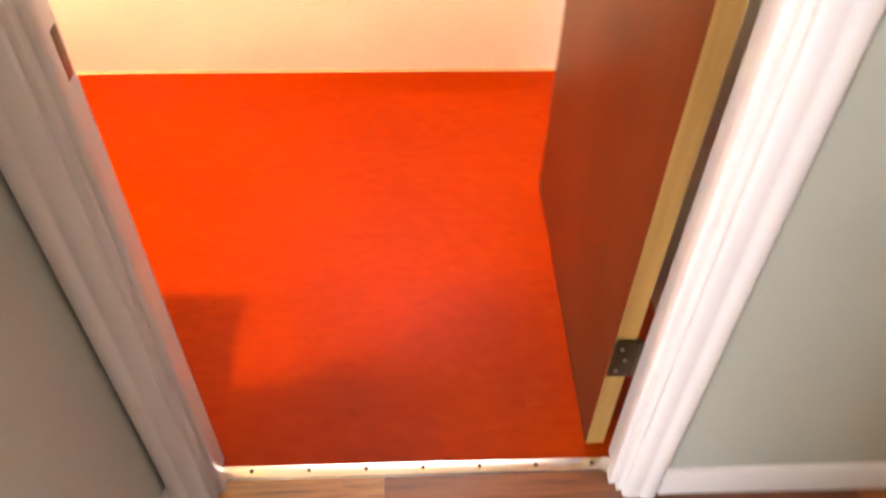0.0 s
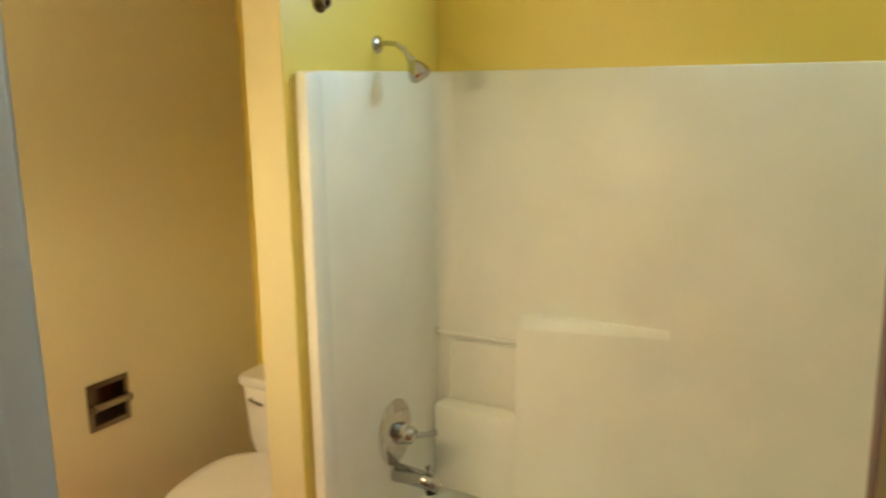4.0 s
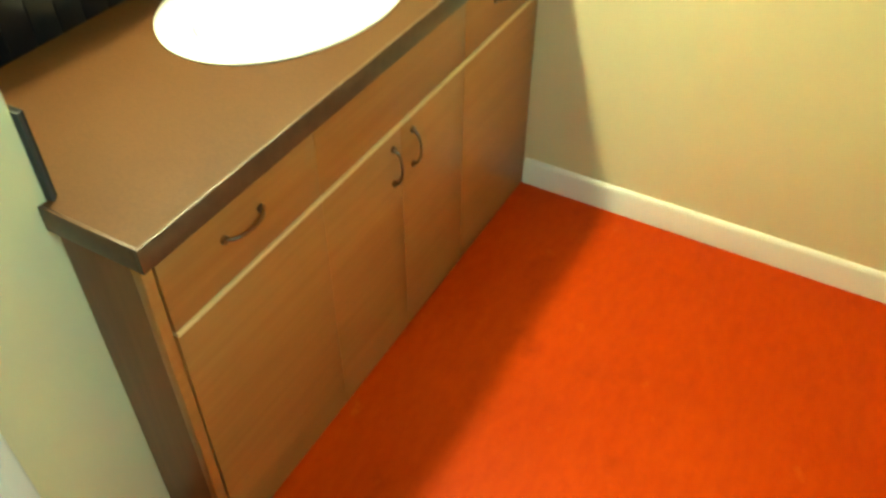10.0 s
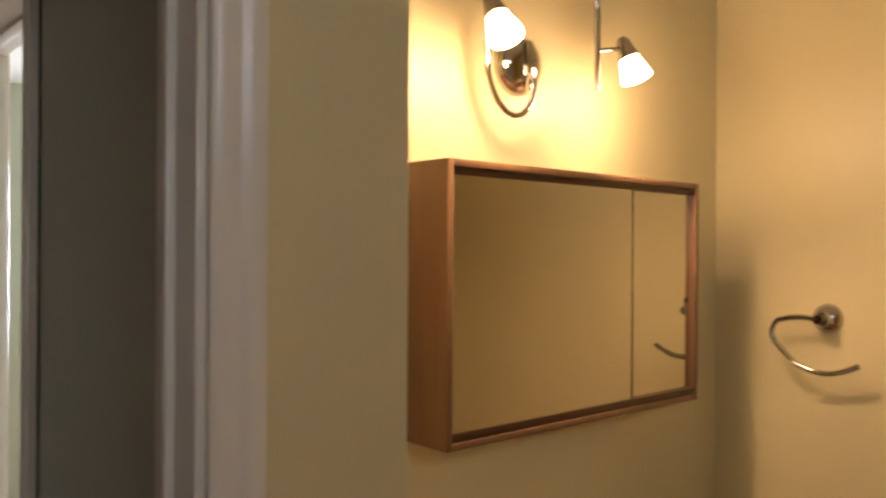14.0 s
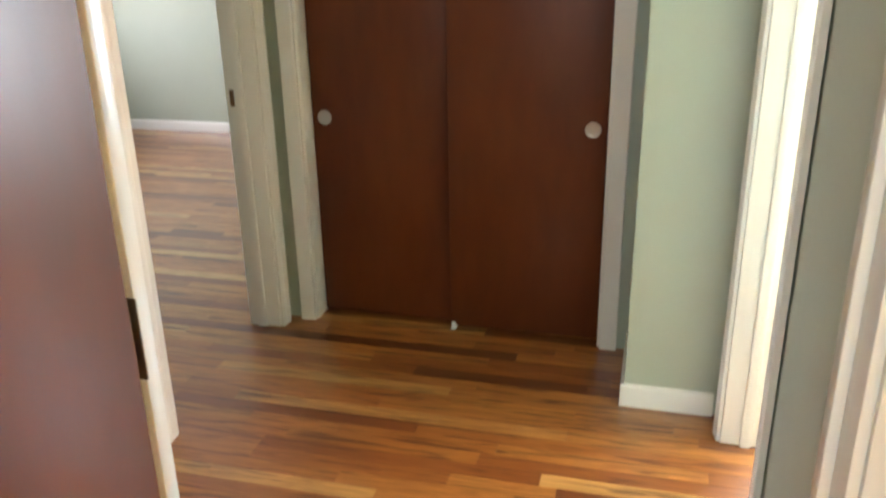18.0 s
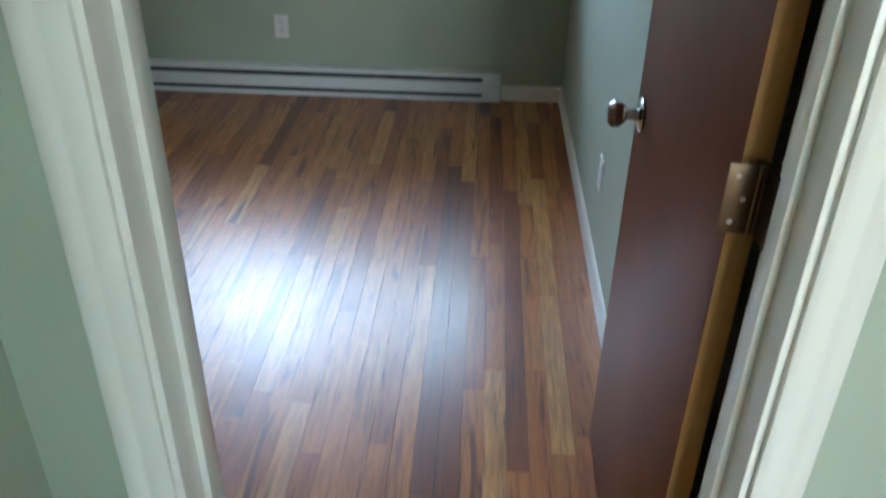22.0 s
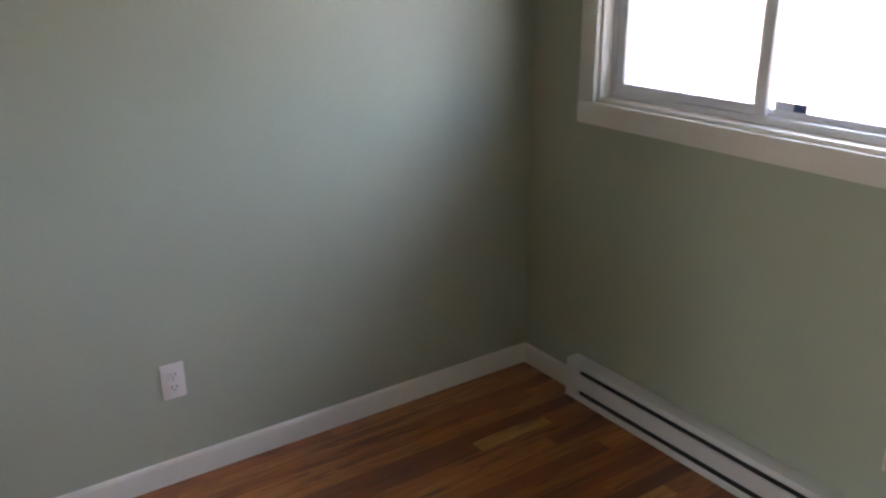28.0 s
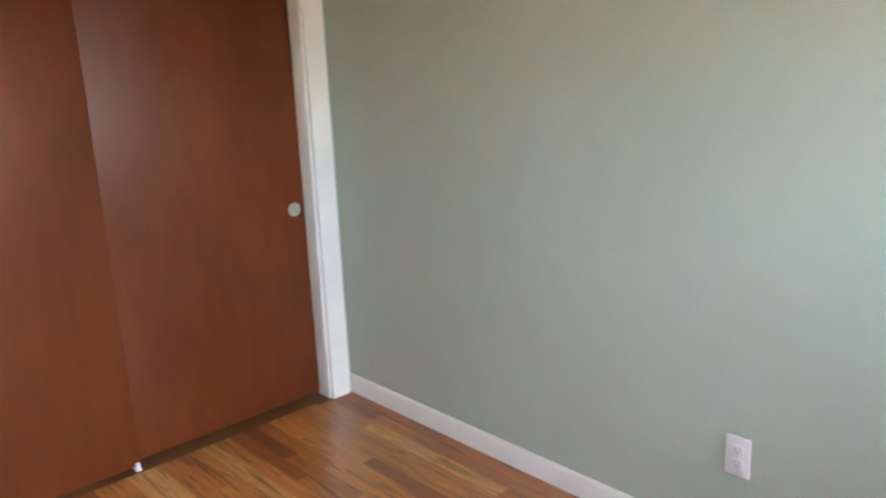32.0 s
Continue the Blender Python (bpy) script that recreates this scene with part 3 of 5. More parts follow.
for k in range(7):
    part("screw", rod(bmesh.new(), (0.07 + k * 0.104, 0.045, 0.004), (0.07 + k * 0.104, 0.045, 0.0068), 0.004, seg=8), BRASS, strip)


# ---- doors ----
def knob(parent, at, out, material=CHROME):
    """A round door knob on its rose, standing out from a door's face."""
    m = Matrix.Translation(at) @ Vector(out).to_track_quat("Z", "Y").to_matrix().to_4x4()
    k = part("knob", lathe(bmesh.new(), [(0, 0.0), (0.032, 0.0), (0.033, 0.004), (0.026, 0.009), (0.012, 0.012), (0.011, 0.030), (0.020, 0.036), (0.027, 0.046), (0.027, 0.056), (0.020, 0.064), (0, 0.066)], m), material, parent, "polished metal knob")
    return k


def hinge(parent, at, jamb_way, edge_way, out):
    """A butt hinge: knuckle at the pin, one leaf on the jamb's edge, one on the door's hinge edge, each with screws."""
    at, out = Vector(at), Vector(out)
    h = part("hinge", rod(bmesh.new(), at - Vector((0, 0, 0.046)), at + Vector((0, 0, 0.046)), 0.006, seg=10), BRASS, parent, "dark brass hinge")
    for way in (Vector(jamb_way), Vector(edge_way)):
        c = at + way * 0.019 + out * 0.0035
        d = [abs(way[k]) * 0.019 + abs(out[k]) * 0.0012 + (0.046 if k == 2 else 0) for k in range(3)]
        part("leaf", boxes(([c[k] - d[k] for k in range(3)], [c[k] + d[k] for k in range(3)]), bevel=0.0006), BRASS, h)
        for z in (-0.030, 0.0, 0.030):
            p = c + way * (0.006 if z else -0.004) + Vector((0, 0, z))
            part("screw", rod(bmesh.new(), p + out * 0.0008, p + out * 0.0018, 0.0036, seg=8), NICKEL, h)
    return h


def swing_door(name, label, width, height, m, knob_material=CHROME):
    """A flush slab door: hinge at the origin, width along +x, thickness along -y to 0."""
    d = thing(name, label, "door", m=m)
    part("slab", boxes(((0.0008, -0.035, 0.012), (width, 0.0, height)), bevel=0.0012), MAHOGANY, d)
    part("hinge_edge", boxes(((0.0, -0.0342, 0.012), (0.0006, -0.0008, height))), DOOR_EDGE, d, "pale unstained door edge")
    part("latch_edge", boxes(((width + 0.0002, -0.0342, 0.012), (width + 0.0008, -0.0008, height))), DOOR_EDGE, d, "pale unstained door edge")
    for s in (1, -1):
        knob(d, (width - 0.065, 0.0 if s > 0 else -0.035, 0.897), (0, s, 0), knob_material)
    part("latch_plate", boxes(((width + 0.002, -0.030, 0.867), (width + 0.0036, -0.006, 0.927)), bevel=0.0004), BRASS, d, "small latch plate")
    return d


bath_door = swing_door("door_1", "red-brown veneered flush door standing open into the bathroom", 0.700, 2.0, Matrix.Translation((XJ - 0.060, YB + 0.012, 0)) @ Matrix.Rotation(radians(90.5), 4, "Z"))
bed_door = swing_door("door_2", "red-brown veneered flush door standing open into the bedroom", 0.680, 2.0, Matrix.Translation((XF + 0.044, YA0 + 0.047, 0)) @ Matrix.Rotation(radians(-0.5), 4, "Z"))
for z in (0.30, 1.04, 1.80):
    hinge(bath_frame, (XJ - 0.024, YB + 0.0065, z), (1, 0, 0), (-1, 0, 0), (0, -1, 0))
    h = hinge(bed_frame, (XF + 0.0385, YA0 + 0.024, z), (0, -1, 0), (0, 1, 0), (-1, 0, 0))
    part("strap", boxes(((XF - 0.022, YA0 + 0.0158, z - 0.046), (XF + 0.039, YA0 + 0.0182, z + 0.046)), bevel=0.0006), BRASS, h)
hook = part("coat_hook", boxes(((0.42, -0.039, 1.24), (0.446, -0.0355, 1.36)), bevel=0.001), BRONZE, bath_door, "dark metal coat hook")
part("upper_prong", tube(bmesh.new(), [(0.433, -0.038, 1.335), (0.433, -0.060, 1.335), (0.433, -0.072, 1.345)], 0.005), BRONZE, hook)
part("lower_prong", tube(bmesh.new(), [(0.433, -0.038, 1.275), (0.433, -0.058, 1.258), (0.433, -0.074, 1.262), (0.433, -0.078, 1.280)], 0.006), BRONZE, hook)


def slide_doors(name, label, axis, lo, hi, front, sign, height, kz, group):
    """Two overlapping sliding panels; front is the front panel's face."""
    mid = (lo + hi) / 2
    out = []
    for k, (a, b, f) in enumerate(((lo + 0.004, mid + 0.012, front), (mid - 0.02, hi - 0.004, front - sign * 0.040))):
        g = f - sign * 0.030
        p, q = ((a, min(f, g), 0.016), (b, max(f, g), height - 0.014 * k)) if axis == "x" else ((min(f, g), a, 0.016), (max(f, g), b, height - 0.014 * k))
        d = solid(name, boxes((p, q), bevel=0.0015), MAHOGANY, label, "closet door", group)
        u = a + 0.048 if k == 0 else b - 0.048
        c = Vector((u, f, kz)) if axis == "x" else Vector((f, u, kz))
        n = Vector((0, sign, 0)) if axis == "x" else Vector((sign, 0, 0))
        m = Matrix.Translation(c) @ n.to_track_quat("Z", "Y").to_matrix().to_4x4()
        part("finger_pull", lathe(bmesh.new(), [(0, 0.0008), (0.019, 0.0010), (0.022, 0.0034), (0.027, 0.0036), (0.028, 0.0004)], m), NICKEL, d, "round satin metal finger pull")
        out.append(d)
    c = (mid, front - sign * 0.018) if axis == "x" else (front - sign * 0.018, mid)
    w = (0.011, 0.034) if axis == "x" else (0.034, 0.011)
    gd = thing("door_guide", "small white plastic closet door floor guide", "door guide")
    part("base", boxes(((c[0] - w[0], c[1] - w[1] , 0.003), (c[0] + w[0], c[1] + w[1], 0.006)), bevel=0.001), PLATE, gd)
    part("fin", boxes(((c[0] - min(w) * 0.7, c[1] + sign * 0.020 - min(w) * 0.7, 0.006), (c[0] + min(w) * 0.7, c[1] + sign * 0.020 + min(w) * 0.7, 0.030)) if axis == "x" else ((c[0] + sign * 0.020 - min(w) * 0.7, c[1] - min(w) * 0.7, 0.006), (c[0] + sign * 0.020 + min(w) * 0.7, c[1] + min(w) * 0.7, 0.030)), bevel=0.002), PLATE, gd)
    return out


slide_doors("sliding_closet_door", "dark red-brown veneered sliding closet door in the hall", "x", XC0 + 0.016, XC1 - 0.016, YCL - 0.028, 1, ZCT - 0.022, 0.80, "hall closet doors")
slide_doors("sliding_closet_door", "red-brown veneered sliding closet door in the bedroom", "y", YF0 + 0.016, YF1 - 0.016, XF - 0.020, 1, ZFT - 0.022, 0.81, "bedroom closet doors")
structure("closet_track", [((XC0 + 0.016, YCL - 0.095, ZCT - 0.0215), (XC1 - 0.016, YCL - 0.02, ZCT - 0.0165))], DARK, "dark track over the closet doors", "track")


# ---- bathroom: tub and surround ----
def rounded(cx, cy, hx, hy, r, z, n=6):
    pts = []
    for k, (sx, sy) in enumerate(((1, 1), (-1, 1), (-1, -1), (1, -1))):
        for j in range(n + 1):
            a = math.pi / 2 * (k + j / n)
            pts.append((cx + sx * (hx - r) + r * math.cos(a), cy + sy * (hy - r) + r * math.sin(a), z))
    return pts


ZRIM, ZSUR = 0.320, 1.695
unit = thing("bathtub", "white moulded fibreglass tub with shower surround", "bathtub", m=Matrix.Translation((XT0, YT0, 0)))
LX, LY = XT1 - XT0 - 0.004, YT1 - YT0 - 0.004
bm = bmesh.new()
cx, cy = LX / 2 + 0.002, LY / 2
loft(bm, [rounded(cx, cy, LX / 2, LY / 2, 0.006, 0.001), rounded(cx, cy, LX / 2, LY / 2, 0.006, 0.05), rounded(cx, cy + 0.004, LX / 2, LY / 2 - 0.004, 0.008, ZRIM - 0.022), rounded(cx, cy + 0.007, LX / 2, LY / 2 - 0.007, 0.012, ZRIM - 0.006), rounded(cx, cy + 0.012, LX / 2 - 0.004, LY / 2 - 0.012, 0.016, ZRIM),
          rounded(cx - 0.024, cy + 0.01, LX / 2 - 0.070, LY / 2 - 0.078, 0.10, ZRIM), rounded(cx - 0.024, cy + 0.01, LX / 2 - 0.082, LY / 2 - 0.088, 0.10, ZRIM - 0.010), rounded(cx - 0.024, cy + 0.01, LX / 2 - 0.115, LY / 2 - 0.115, 0.12, 0.16), rounded(cx - 0.012, cy + 0.01, LX / 2 - 0.19, LY / 2 - 0.17, 0.12, 0.075), rounded(cx, cy + 0.01, LX / 2 - 0.30, LY / 2 - 0.24, 0.08, 0.066)])
part("tub", bm, FIBRE, unit)
part("caulk", loft(bmesh.new(), [[(x, -0.006, 0.0006), (x, -0.0005, 0.007), (x, 0.001, 0.0006)] for x in (0.03, LX)]), CAULK, unit, "yellowed caulk line along the floor")
part("front_flange", boxes(((0.0, -0.028, 0.001), (0.040, 0.045, ZSUR - 0.002)), bevel=0.014), FIBRE, unit)
part("left_panel", boxes(((0.0, 0.044, ZRIM - 0.02), (0.024, LY - 0.02, ZSUR)), bevel=0.008), FIBRE, unit)
part("right_panel", boxes(((LX - 0.022, 0.0, ZRIM - 0.02), (LX, LY - 0.02, ZSUR)), bevel=0.008), FIBRE, unit)
part("back_panel", boxes(((0.0, LY - 0.024, ZRIM - 0.02), (LX, LY, ZSUR)), bevel=0.008), FIBRE, unit)
bm = bmesh.new()
q = [(0.02 + 0.07 * (1 - math.sin(a)), LY - 0.02 - 0.07 * (1 - math.cos(a))) for a in [math.pi / 2 * k / 6 for k in range(7)]]
loft(bm, [[(x, y, z) for x, y in q] + [(0.012, LY - 0.012, z)] for z in (ZRIM - 0.01, ZSUR - 0.003)])
part("corner_cove", bm, FIBRE, unit)
# moulded ledge that runs out to the right, and the soap shelf beside it
x0, x1 = 0.325, 0.776
yb = LY - 0.022


def wedge(z, d):
    return [(x0, yb, z), (x0, yb - d, z), (x0 + 0.012, yb - d - 0.006, z), (x0 + 0.22, yb - d * 0.62, z), (x1, yb - 0.002, z), (x1, yb, z)]


part("ledge", loft(bmesh.new(), [wedge(ZRIM - 0.01, 0.085), wedge(0.912, 0.085), wedge(0.920, 0.082), wedge(0.940, 0.050), wedge(0.943, 0.044)]), FIBRE, unit)
part("soap_shelf", boxes(((0.022, yb - 0.088, ZRIM - 0.01), (x0 + 0.004, yb, 0.614)), bevel=0.016), FIBRE, unit)
part("shelf_panel", boxes(((0.05, yb - 0.010, 0.611), (x0 - 0.012, yb, 0.82)), bevel=0.006), FIBRE, unit)
bar = part("grab_bar", rod(bmesh.new(), (0.03, yb - 0.055, 0.858), (x0 + 0.002, yb - 0.055, 0.858), 0.007), FIBRE, unit)
part("bar_end", rod(bmesh.new(), (0.024, yb - 0.055, 0.858), (0.034, yb - 0.055, 0.858), 0.013), NICKEL, bar, "dark metal end of the bar")

YV = 1.620
valve = thing("shower_valve", "chrome shower valve with oval plate and lever", "shower valve", m=Matrix.Translation((XT0 + 0.024, YV, 0.604)) @ Matrix.Rotation(radians(90), 4, "Y") @ Matrix.Scale(1.16, 4))
part("plate", lathe(bmesh.new(), [(0, 0.016), (0.030, 0.016), (0.060, 0.012), (0.076, 0.007), (0.082, 0.002), (0.082, -0.002)], Matrix.Diagonal((1.12, 0.94, 1, 1)), 36), CHROME, valve)
part("hub", lathe(bmesh.new(), [(0.030, 0.012), (0.030, 0.030), (0.024, 0.036), (0.024, 0.052), (0.018, 0.060), (0, 0.061)]), CHROME, valve)
part("lever", tube(bmesh.new(), [(0, 0, 0.048), (0.004, 0.018, 0.062), (0.008, 0.040, 0.078), (0.008, 0.062, 0.088)], 0.009), CHROME, valve)
part("screw", rod(bmesh.new(), (0.055, 0, 0.006), (0.055, 0, 0.014), 0.006, seg=10), NICKEL, valve)
part("screw", rod(bmesh.new(), (-0.055, 0, 0.006), (-0.055, 0, 0.014), 0.006, seg=10), NICKEL, valve)
spout = thing("tub_spout", "chrome tub spout with a lift knob", "tub spout", m=Matrix.Translation((XT0 + 0.024, YV, 0.470)) @ Matrix.Scale(1.15, 4))
part("body", loft(bmesh.new(), [[(x, r * math.cos(a), dz + r * 0.92 * math.sin(a)) for a in [2 * math.pi * k / 16 for k in range(16)]] for x, r, dz in ((-0.002, 0.029, 0), (0.03, 0.027, 0), (0.08, 0.025, -0.002), (0.115, 0.024, -0.006), (0.128, 0.017, -0.014))]), CHROME, spout)
part("mouth", rod(bmesh.new(), (0.108, 0, -0.024), (0.110, 0, -0.036), 0.016), DARK, spout, "dark spout opening")
part("knob", lathe(bmesh.new(), [(0.004, 0.018), (0.004, 0.030), (0.008, 0.033), (0.007, 0.040), (0, 0.042)], Matrix.Translation((0.100, 0, 0))), CHROME, spout)
over = thing("tub_overflow", "round chrome overflow plate in the tub", "overflow plate", m=Matrix.Translation((XT0 + 0.073, YV, 0.264)) @ Matrix.Rotation(radians(84), 4, "Y"))
part("plate", lathe(bmesh.new(), [(0, 0.014), (0.024, 0.014), (0.038, 0.009), (0.042, 0.0), (0.042, -0.014)]), CHROME, over)
part("screw", rod(bmesh.new(), (0.004, 0.0, 0.008), (0.004, 0.0, 0.015), 0.005, seg=10), NICKEL, over)
head = thing("wall_shower", "chrome shower head on a bent arm", "shower", m=Matrix.Translation((XT0, YV, 1.768)) @ Matrix.Scale(0.88, 4))
part("flange", lathe(bmesh.new(), [(0, 0.012), (0.014, 0.012), (0.026, 0.007), (0.030, 0.001), (0.030, -0.001)], Matrix.Rotation(radians(90), 4, "Y")), CHROME, head)
part("arm", tube(bmesh.new(), [(0, 0, 0), (0.035, 0, 0.004), (0.070, 0, 0.0), (0.100, 0, -0.018), (0.122, 0, -0.045)], 0.0085), CHROME, head)
part("sprayer", lathe(bmesh.new(), [(0.010, 0.0), (0.013, 0.012), (0.012, 0.020), (0.024, 0.038), (0.034, 0.060), (0.035, 0.078), (0.030, 0.083), (0, 0.083)], Matrix.Translation((0.118, 0, -0.038)) @ Matrix.Rotation(radians(146), 4, "Y")), CHROME, head)
rodf = thing("curtain_rod_flange", "dark metal flange of a missing curtain rod", "rod flange", m=Matrix.Translation((XT0, 1.364, 1.866)) @ Matrix.Rotation(radians(90), 4, "Y"))
part("flange", lathe(bmesh.new(), [(0, 0.006), (0.012, 0.006), (0.013, 0.024), (0.018, 0.024), (0.019, 0.006), (0.028, 0.004), (0.030, 0.0)]), BRONZE, rodf)

# ---- bathroom: toilet ----
toilet = thing("toilet", "white porcelain two-piece toilet with closed lid", "toilet", m=Matrix.Translation((-1.120, 1.525, 0)) @ Matrix.Diagonal((0.95, 1.0, 0.915, 1.0)))


def oval(cx, cy, rx, front, back, z, n=28):
    pts = []
    for k in range(n):
        a = 2 * math.pi * k / n
        c, s = math.cos(a), math.sin(a)
        pts.append((cx + rx * (abs(c) ** 0.9) * math.copysign(1, c), cy + (back if s > 0 else front) * (abs(s) ** 0.9) * math.copysign(1, s), z))
    return pts


part("pedestal", loft(bmesh.new(), [oval(0, 0, 0.124, 0.25, 0.20, 0.001), oval(0, 0, 0.119, 0.246, 0.20, 0.025), oval(0, 0.01, 0.095, 0.222, 0.235, 0.08), oval(0, 0.01, 0.090, 0.215, 0.235, 0.16), oval(0, 0.0, 0.105, 0.235, 0.245, 0.22), oval(0, -0.01, 0.145, 0.285, 0.25, 0.28), oval(0, -0.01, 0.172, 0.322, 0.255, 0.335), oval(0, -0.01, 0.186, 0.335, 0.255, 0.375), oval(0, -0.01, 0.184, 0.332, 0.25, 0.388)]), PORCELAIN, toilet)
part("seat", loft(bmesh.new(), [oval(0, -0.012, 0.188, 0.335, 0.15, 0.390), oval(0, -0.012, 0.194, 0.343, 0.15, 0.395), oval(0, -0.012, 0.194, 0.343, 0.15, 0.404), oval(0, -0.012, 0.189, 0.337, 0.148, 0.409)]), SEAT, toilet)
part("lid", loft(bmesh.new(), [oval(0, -0.012, 0.188, 0.334, 0.15, 0.4125), oval(0, -0.012, 0.195, 0.343, 0.15, 0.417), oval(0, -0.012, 0.195, 0.343, 0.15, 0.426), oval(0, -0.012, 0.178, 0.332, 0.146, 0.434), oval(0, -0.012, 0.14, 0.28, 0.12, 0.438)]), SEAT, toilet)
for s in (-1, 1):
    part("lid_hinge", boxes(((s * 0.075 - 0.022, 0.118, 0.389), (s * 0.075 + 0.022, 0.152, 0.428)), bevel=0.008), SEAT, toilet)
    part("bolt_cap", lathe(bmesh.new(), [(0.014, 0.0), (0.014, 0.006), (0.009, 0.013), (0, 0.015)], Matrix.Translation((s * 0.086, -0.13, 0.062)) @ Matrix.Rotation(radians(78 * s), 4, "Y"), 14), NICKEL, toilet, "grey bolt cap")
part("tank", loft(bmesh.new(), [rounded(0, 0.262, 0.185, 0.085, 0.04, 0.395), rounded(0, 0.262, 0.198, 0.092, 0.04, 0.45), rounded(0, 0.262, 0.212, 0.098, 0.04, 0.672)]), PORCELAIN, toilet)
part("tank_lid", loft(bmesh.new(), [rounded(0, 0.260, 0.216, 0.103, 0.04, 0.6725), rounded(0, 0.260, 0.222, 0.108, 0.042, 0.679), rounded(0, 0.260, 0.222, 0.108, 0.042, 0.702), rounded(0, 0.260, 0.212, 0.100, 0.04, 0.712)]), PORCELAIN, toilet)
part("flush_lever", tube(bmesh.new(), [(-0.15, 0.172, 0.625), (-0.15, 0.152, 0.625), (-0.12, 0.148, 0.620), (-0.085, 0.148, 0.613)], 0.006), CHROME, toilet)

# paper holder set into the wall
holder = thing("paper_holder", "recessed chrome toilet paper holder, empty", "paper holder", m=Matrix.Translation((XW, HY, HZ)))
part("frame", boxes(((-0.002, -0.078, -0.078), (0.005, -0.060, 0.078)), ((-0.002, 0.060, -0.078), (0.005, 0.078, 0.078)), ((-0.002, -0.060, 0.060), (0.005, 0.060, 0.078)), ((-0.002, -0.060, -0.078), (0.005, 0.060, -0.060)), bevel=0.002), DULL, holder)
part("box", boxes(((-0.070, -0.061, -0.061), (-0.066, 0.061, 0.061)), ((-0.066, -0.061, -0.061), (-0.002, -0.058, 0.061)), ((-0.066, 0.058, -0.061), (-0.002, 0.061, 0.061)), ((-0.066, -0.058, 0.058), (-0.002, 0.058, 0.061)), ((-0.066, -0.058, -0.061), (-0.002, 0.058, -0.058))), DULL, holder)
part("roller", rod(bmesh.new(), (0.014, -0.066, 0.0), (0.014, 0.066, 0.0), 0.011), NICKEL, holder, "metal spring roller")
for s in (-1, 1):
    part("post", boxes(((-0.002, s * 0.069 - 0.006, -0.012), (0.026, s * 0.069 + 0.006, 0.012)), bevel=0.003), DULL, holder)

# ---- bathroom: vanity ----
YVF, YCF, ZC = 0.218, 0.240, 0.748
XV0, XV1 = XW + 0.002, XR + 0.004
vanity = thing("vanity_cabinet", "amber maple plywood vanity with flush doors and drawers", "vanity cabinet", m=Matrix.Translation((XV0, YK, 0)))
VW, VD = XV1 - XV0, YVF - YK
part("body", boxes(((0.0, 0.002, 0.085), (VW - 0.018, VD - 0.019, ZC - 0.040)), bevel=0.001), MAPLE, vanity)
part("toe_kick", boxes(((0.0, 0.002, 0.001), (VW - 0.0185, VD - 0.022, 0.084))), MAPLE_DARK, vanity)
part("end_panel", boxes(((VW - 0.0175, YB - YK + 0.003, 0.001), (VW, VD - 0.019, ZC - 0.040)), bevel=0.001), MAPLE_DARK, vanity, "plywood end panel, coloured darker than the fronts")
part("edge_strip", boxes(((VW - 0.0165, VD - 0.0185, 0.001), (VW + 0.002, VD - 0.001, ZC - 0.040)), bevel=0.0015), MAPLE, vanity)
cols = [(XR - 0.004, -0.5995), (-0.6005, -1.0995), (-1.1005, XW + 0.012)]
for k, (b, a) in enumerate(cols):
    a, b = a - XV0, b - XV0
    if k == 0:
        b = VW - 0.020
    part("drawer_front", boxes(((a, VD - 0.018, 0.560), (b, VD, ZC - 0.0405)), bevel=0.0008), MAPLE, vanity)
    doors = [(a, b)] if k != 1 else [(a, (a + b) / 2 - 0.0006), ((a + b) / 2 + 0.0006, b)]
    for p, q in doors:
        part("door", boxes(((p, VD - 0.018, 0.006), (q, VD, 0.5515)), bevel=0.0008), MAPLE, vanity)
    part("rail", boxes(((a, VD - 0.0188, 0.552), (b, VD + 0.0030, 0.5595))), PALE_EDGE, vanity, "pale bare edge between drawer and door")


def pull(parent, c, way):
    """A thin arched bar pull on two feet."""
    c, way = Vector(c), Vector(way)
    out = Vector((0, 1, 0))
    h = part("pull", tube(bmesh.new(), [c + way * (0.040 * u) + out * (0.003 + 0.017 * (1 - u * u) ** 0.6) for u in [-1 + k / 6 for k in range(13)]], 0.0030, 8), BRONZE, parent, "thin dark bronze arched pull")
    for s in (-1, 1):
        part("foot", rod(bmesh.new(), c + way * (0.040 * s) - out * 0.001, c + way * (0.040 * s) + out * 0.005, 0.007, seg=12), BRONZE, h)


pull(vanity, (-0.420 - XV0, VD, 0.638), (1, 0, 0))
pull(vanity, (-1.270 - XV0, VD, 0.636), (1, 0, 0))
pull(vanity, (-0.819 - XV0, VD, 0.476), (0, 0, 1))
pull(vanity, (-0.889 - XV0, VD, 0.479), (0, 0, 1))

SX, SY = -0.857, -0.014
SA, SB = 0.264, 0.196


def oval_ring(cx, cy, a, b, z, n=56, turn=0.0):
    return [(cx + a * math.cos(2 * math.pi * k / n + turn), cy + b * math.sin(2 * math.pi * k / n + turn), z) for k in range(n)]


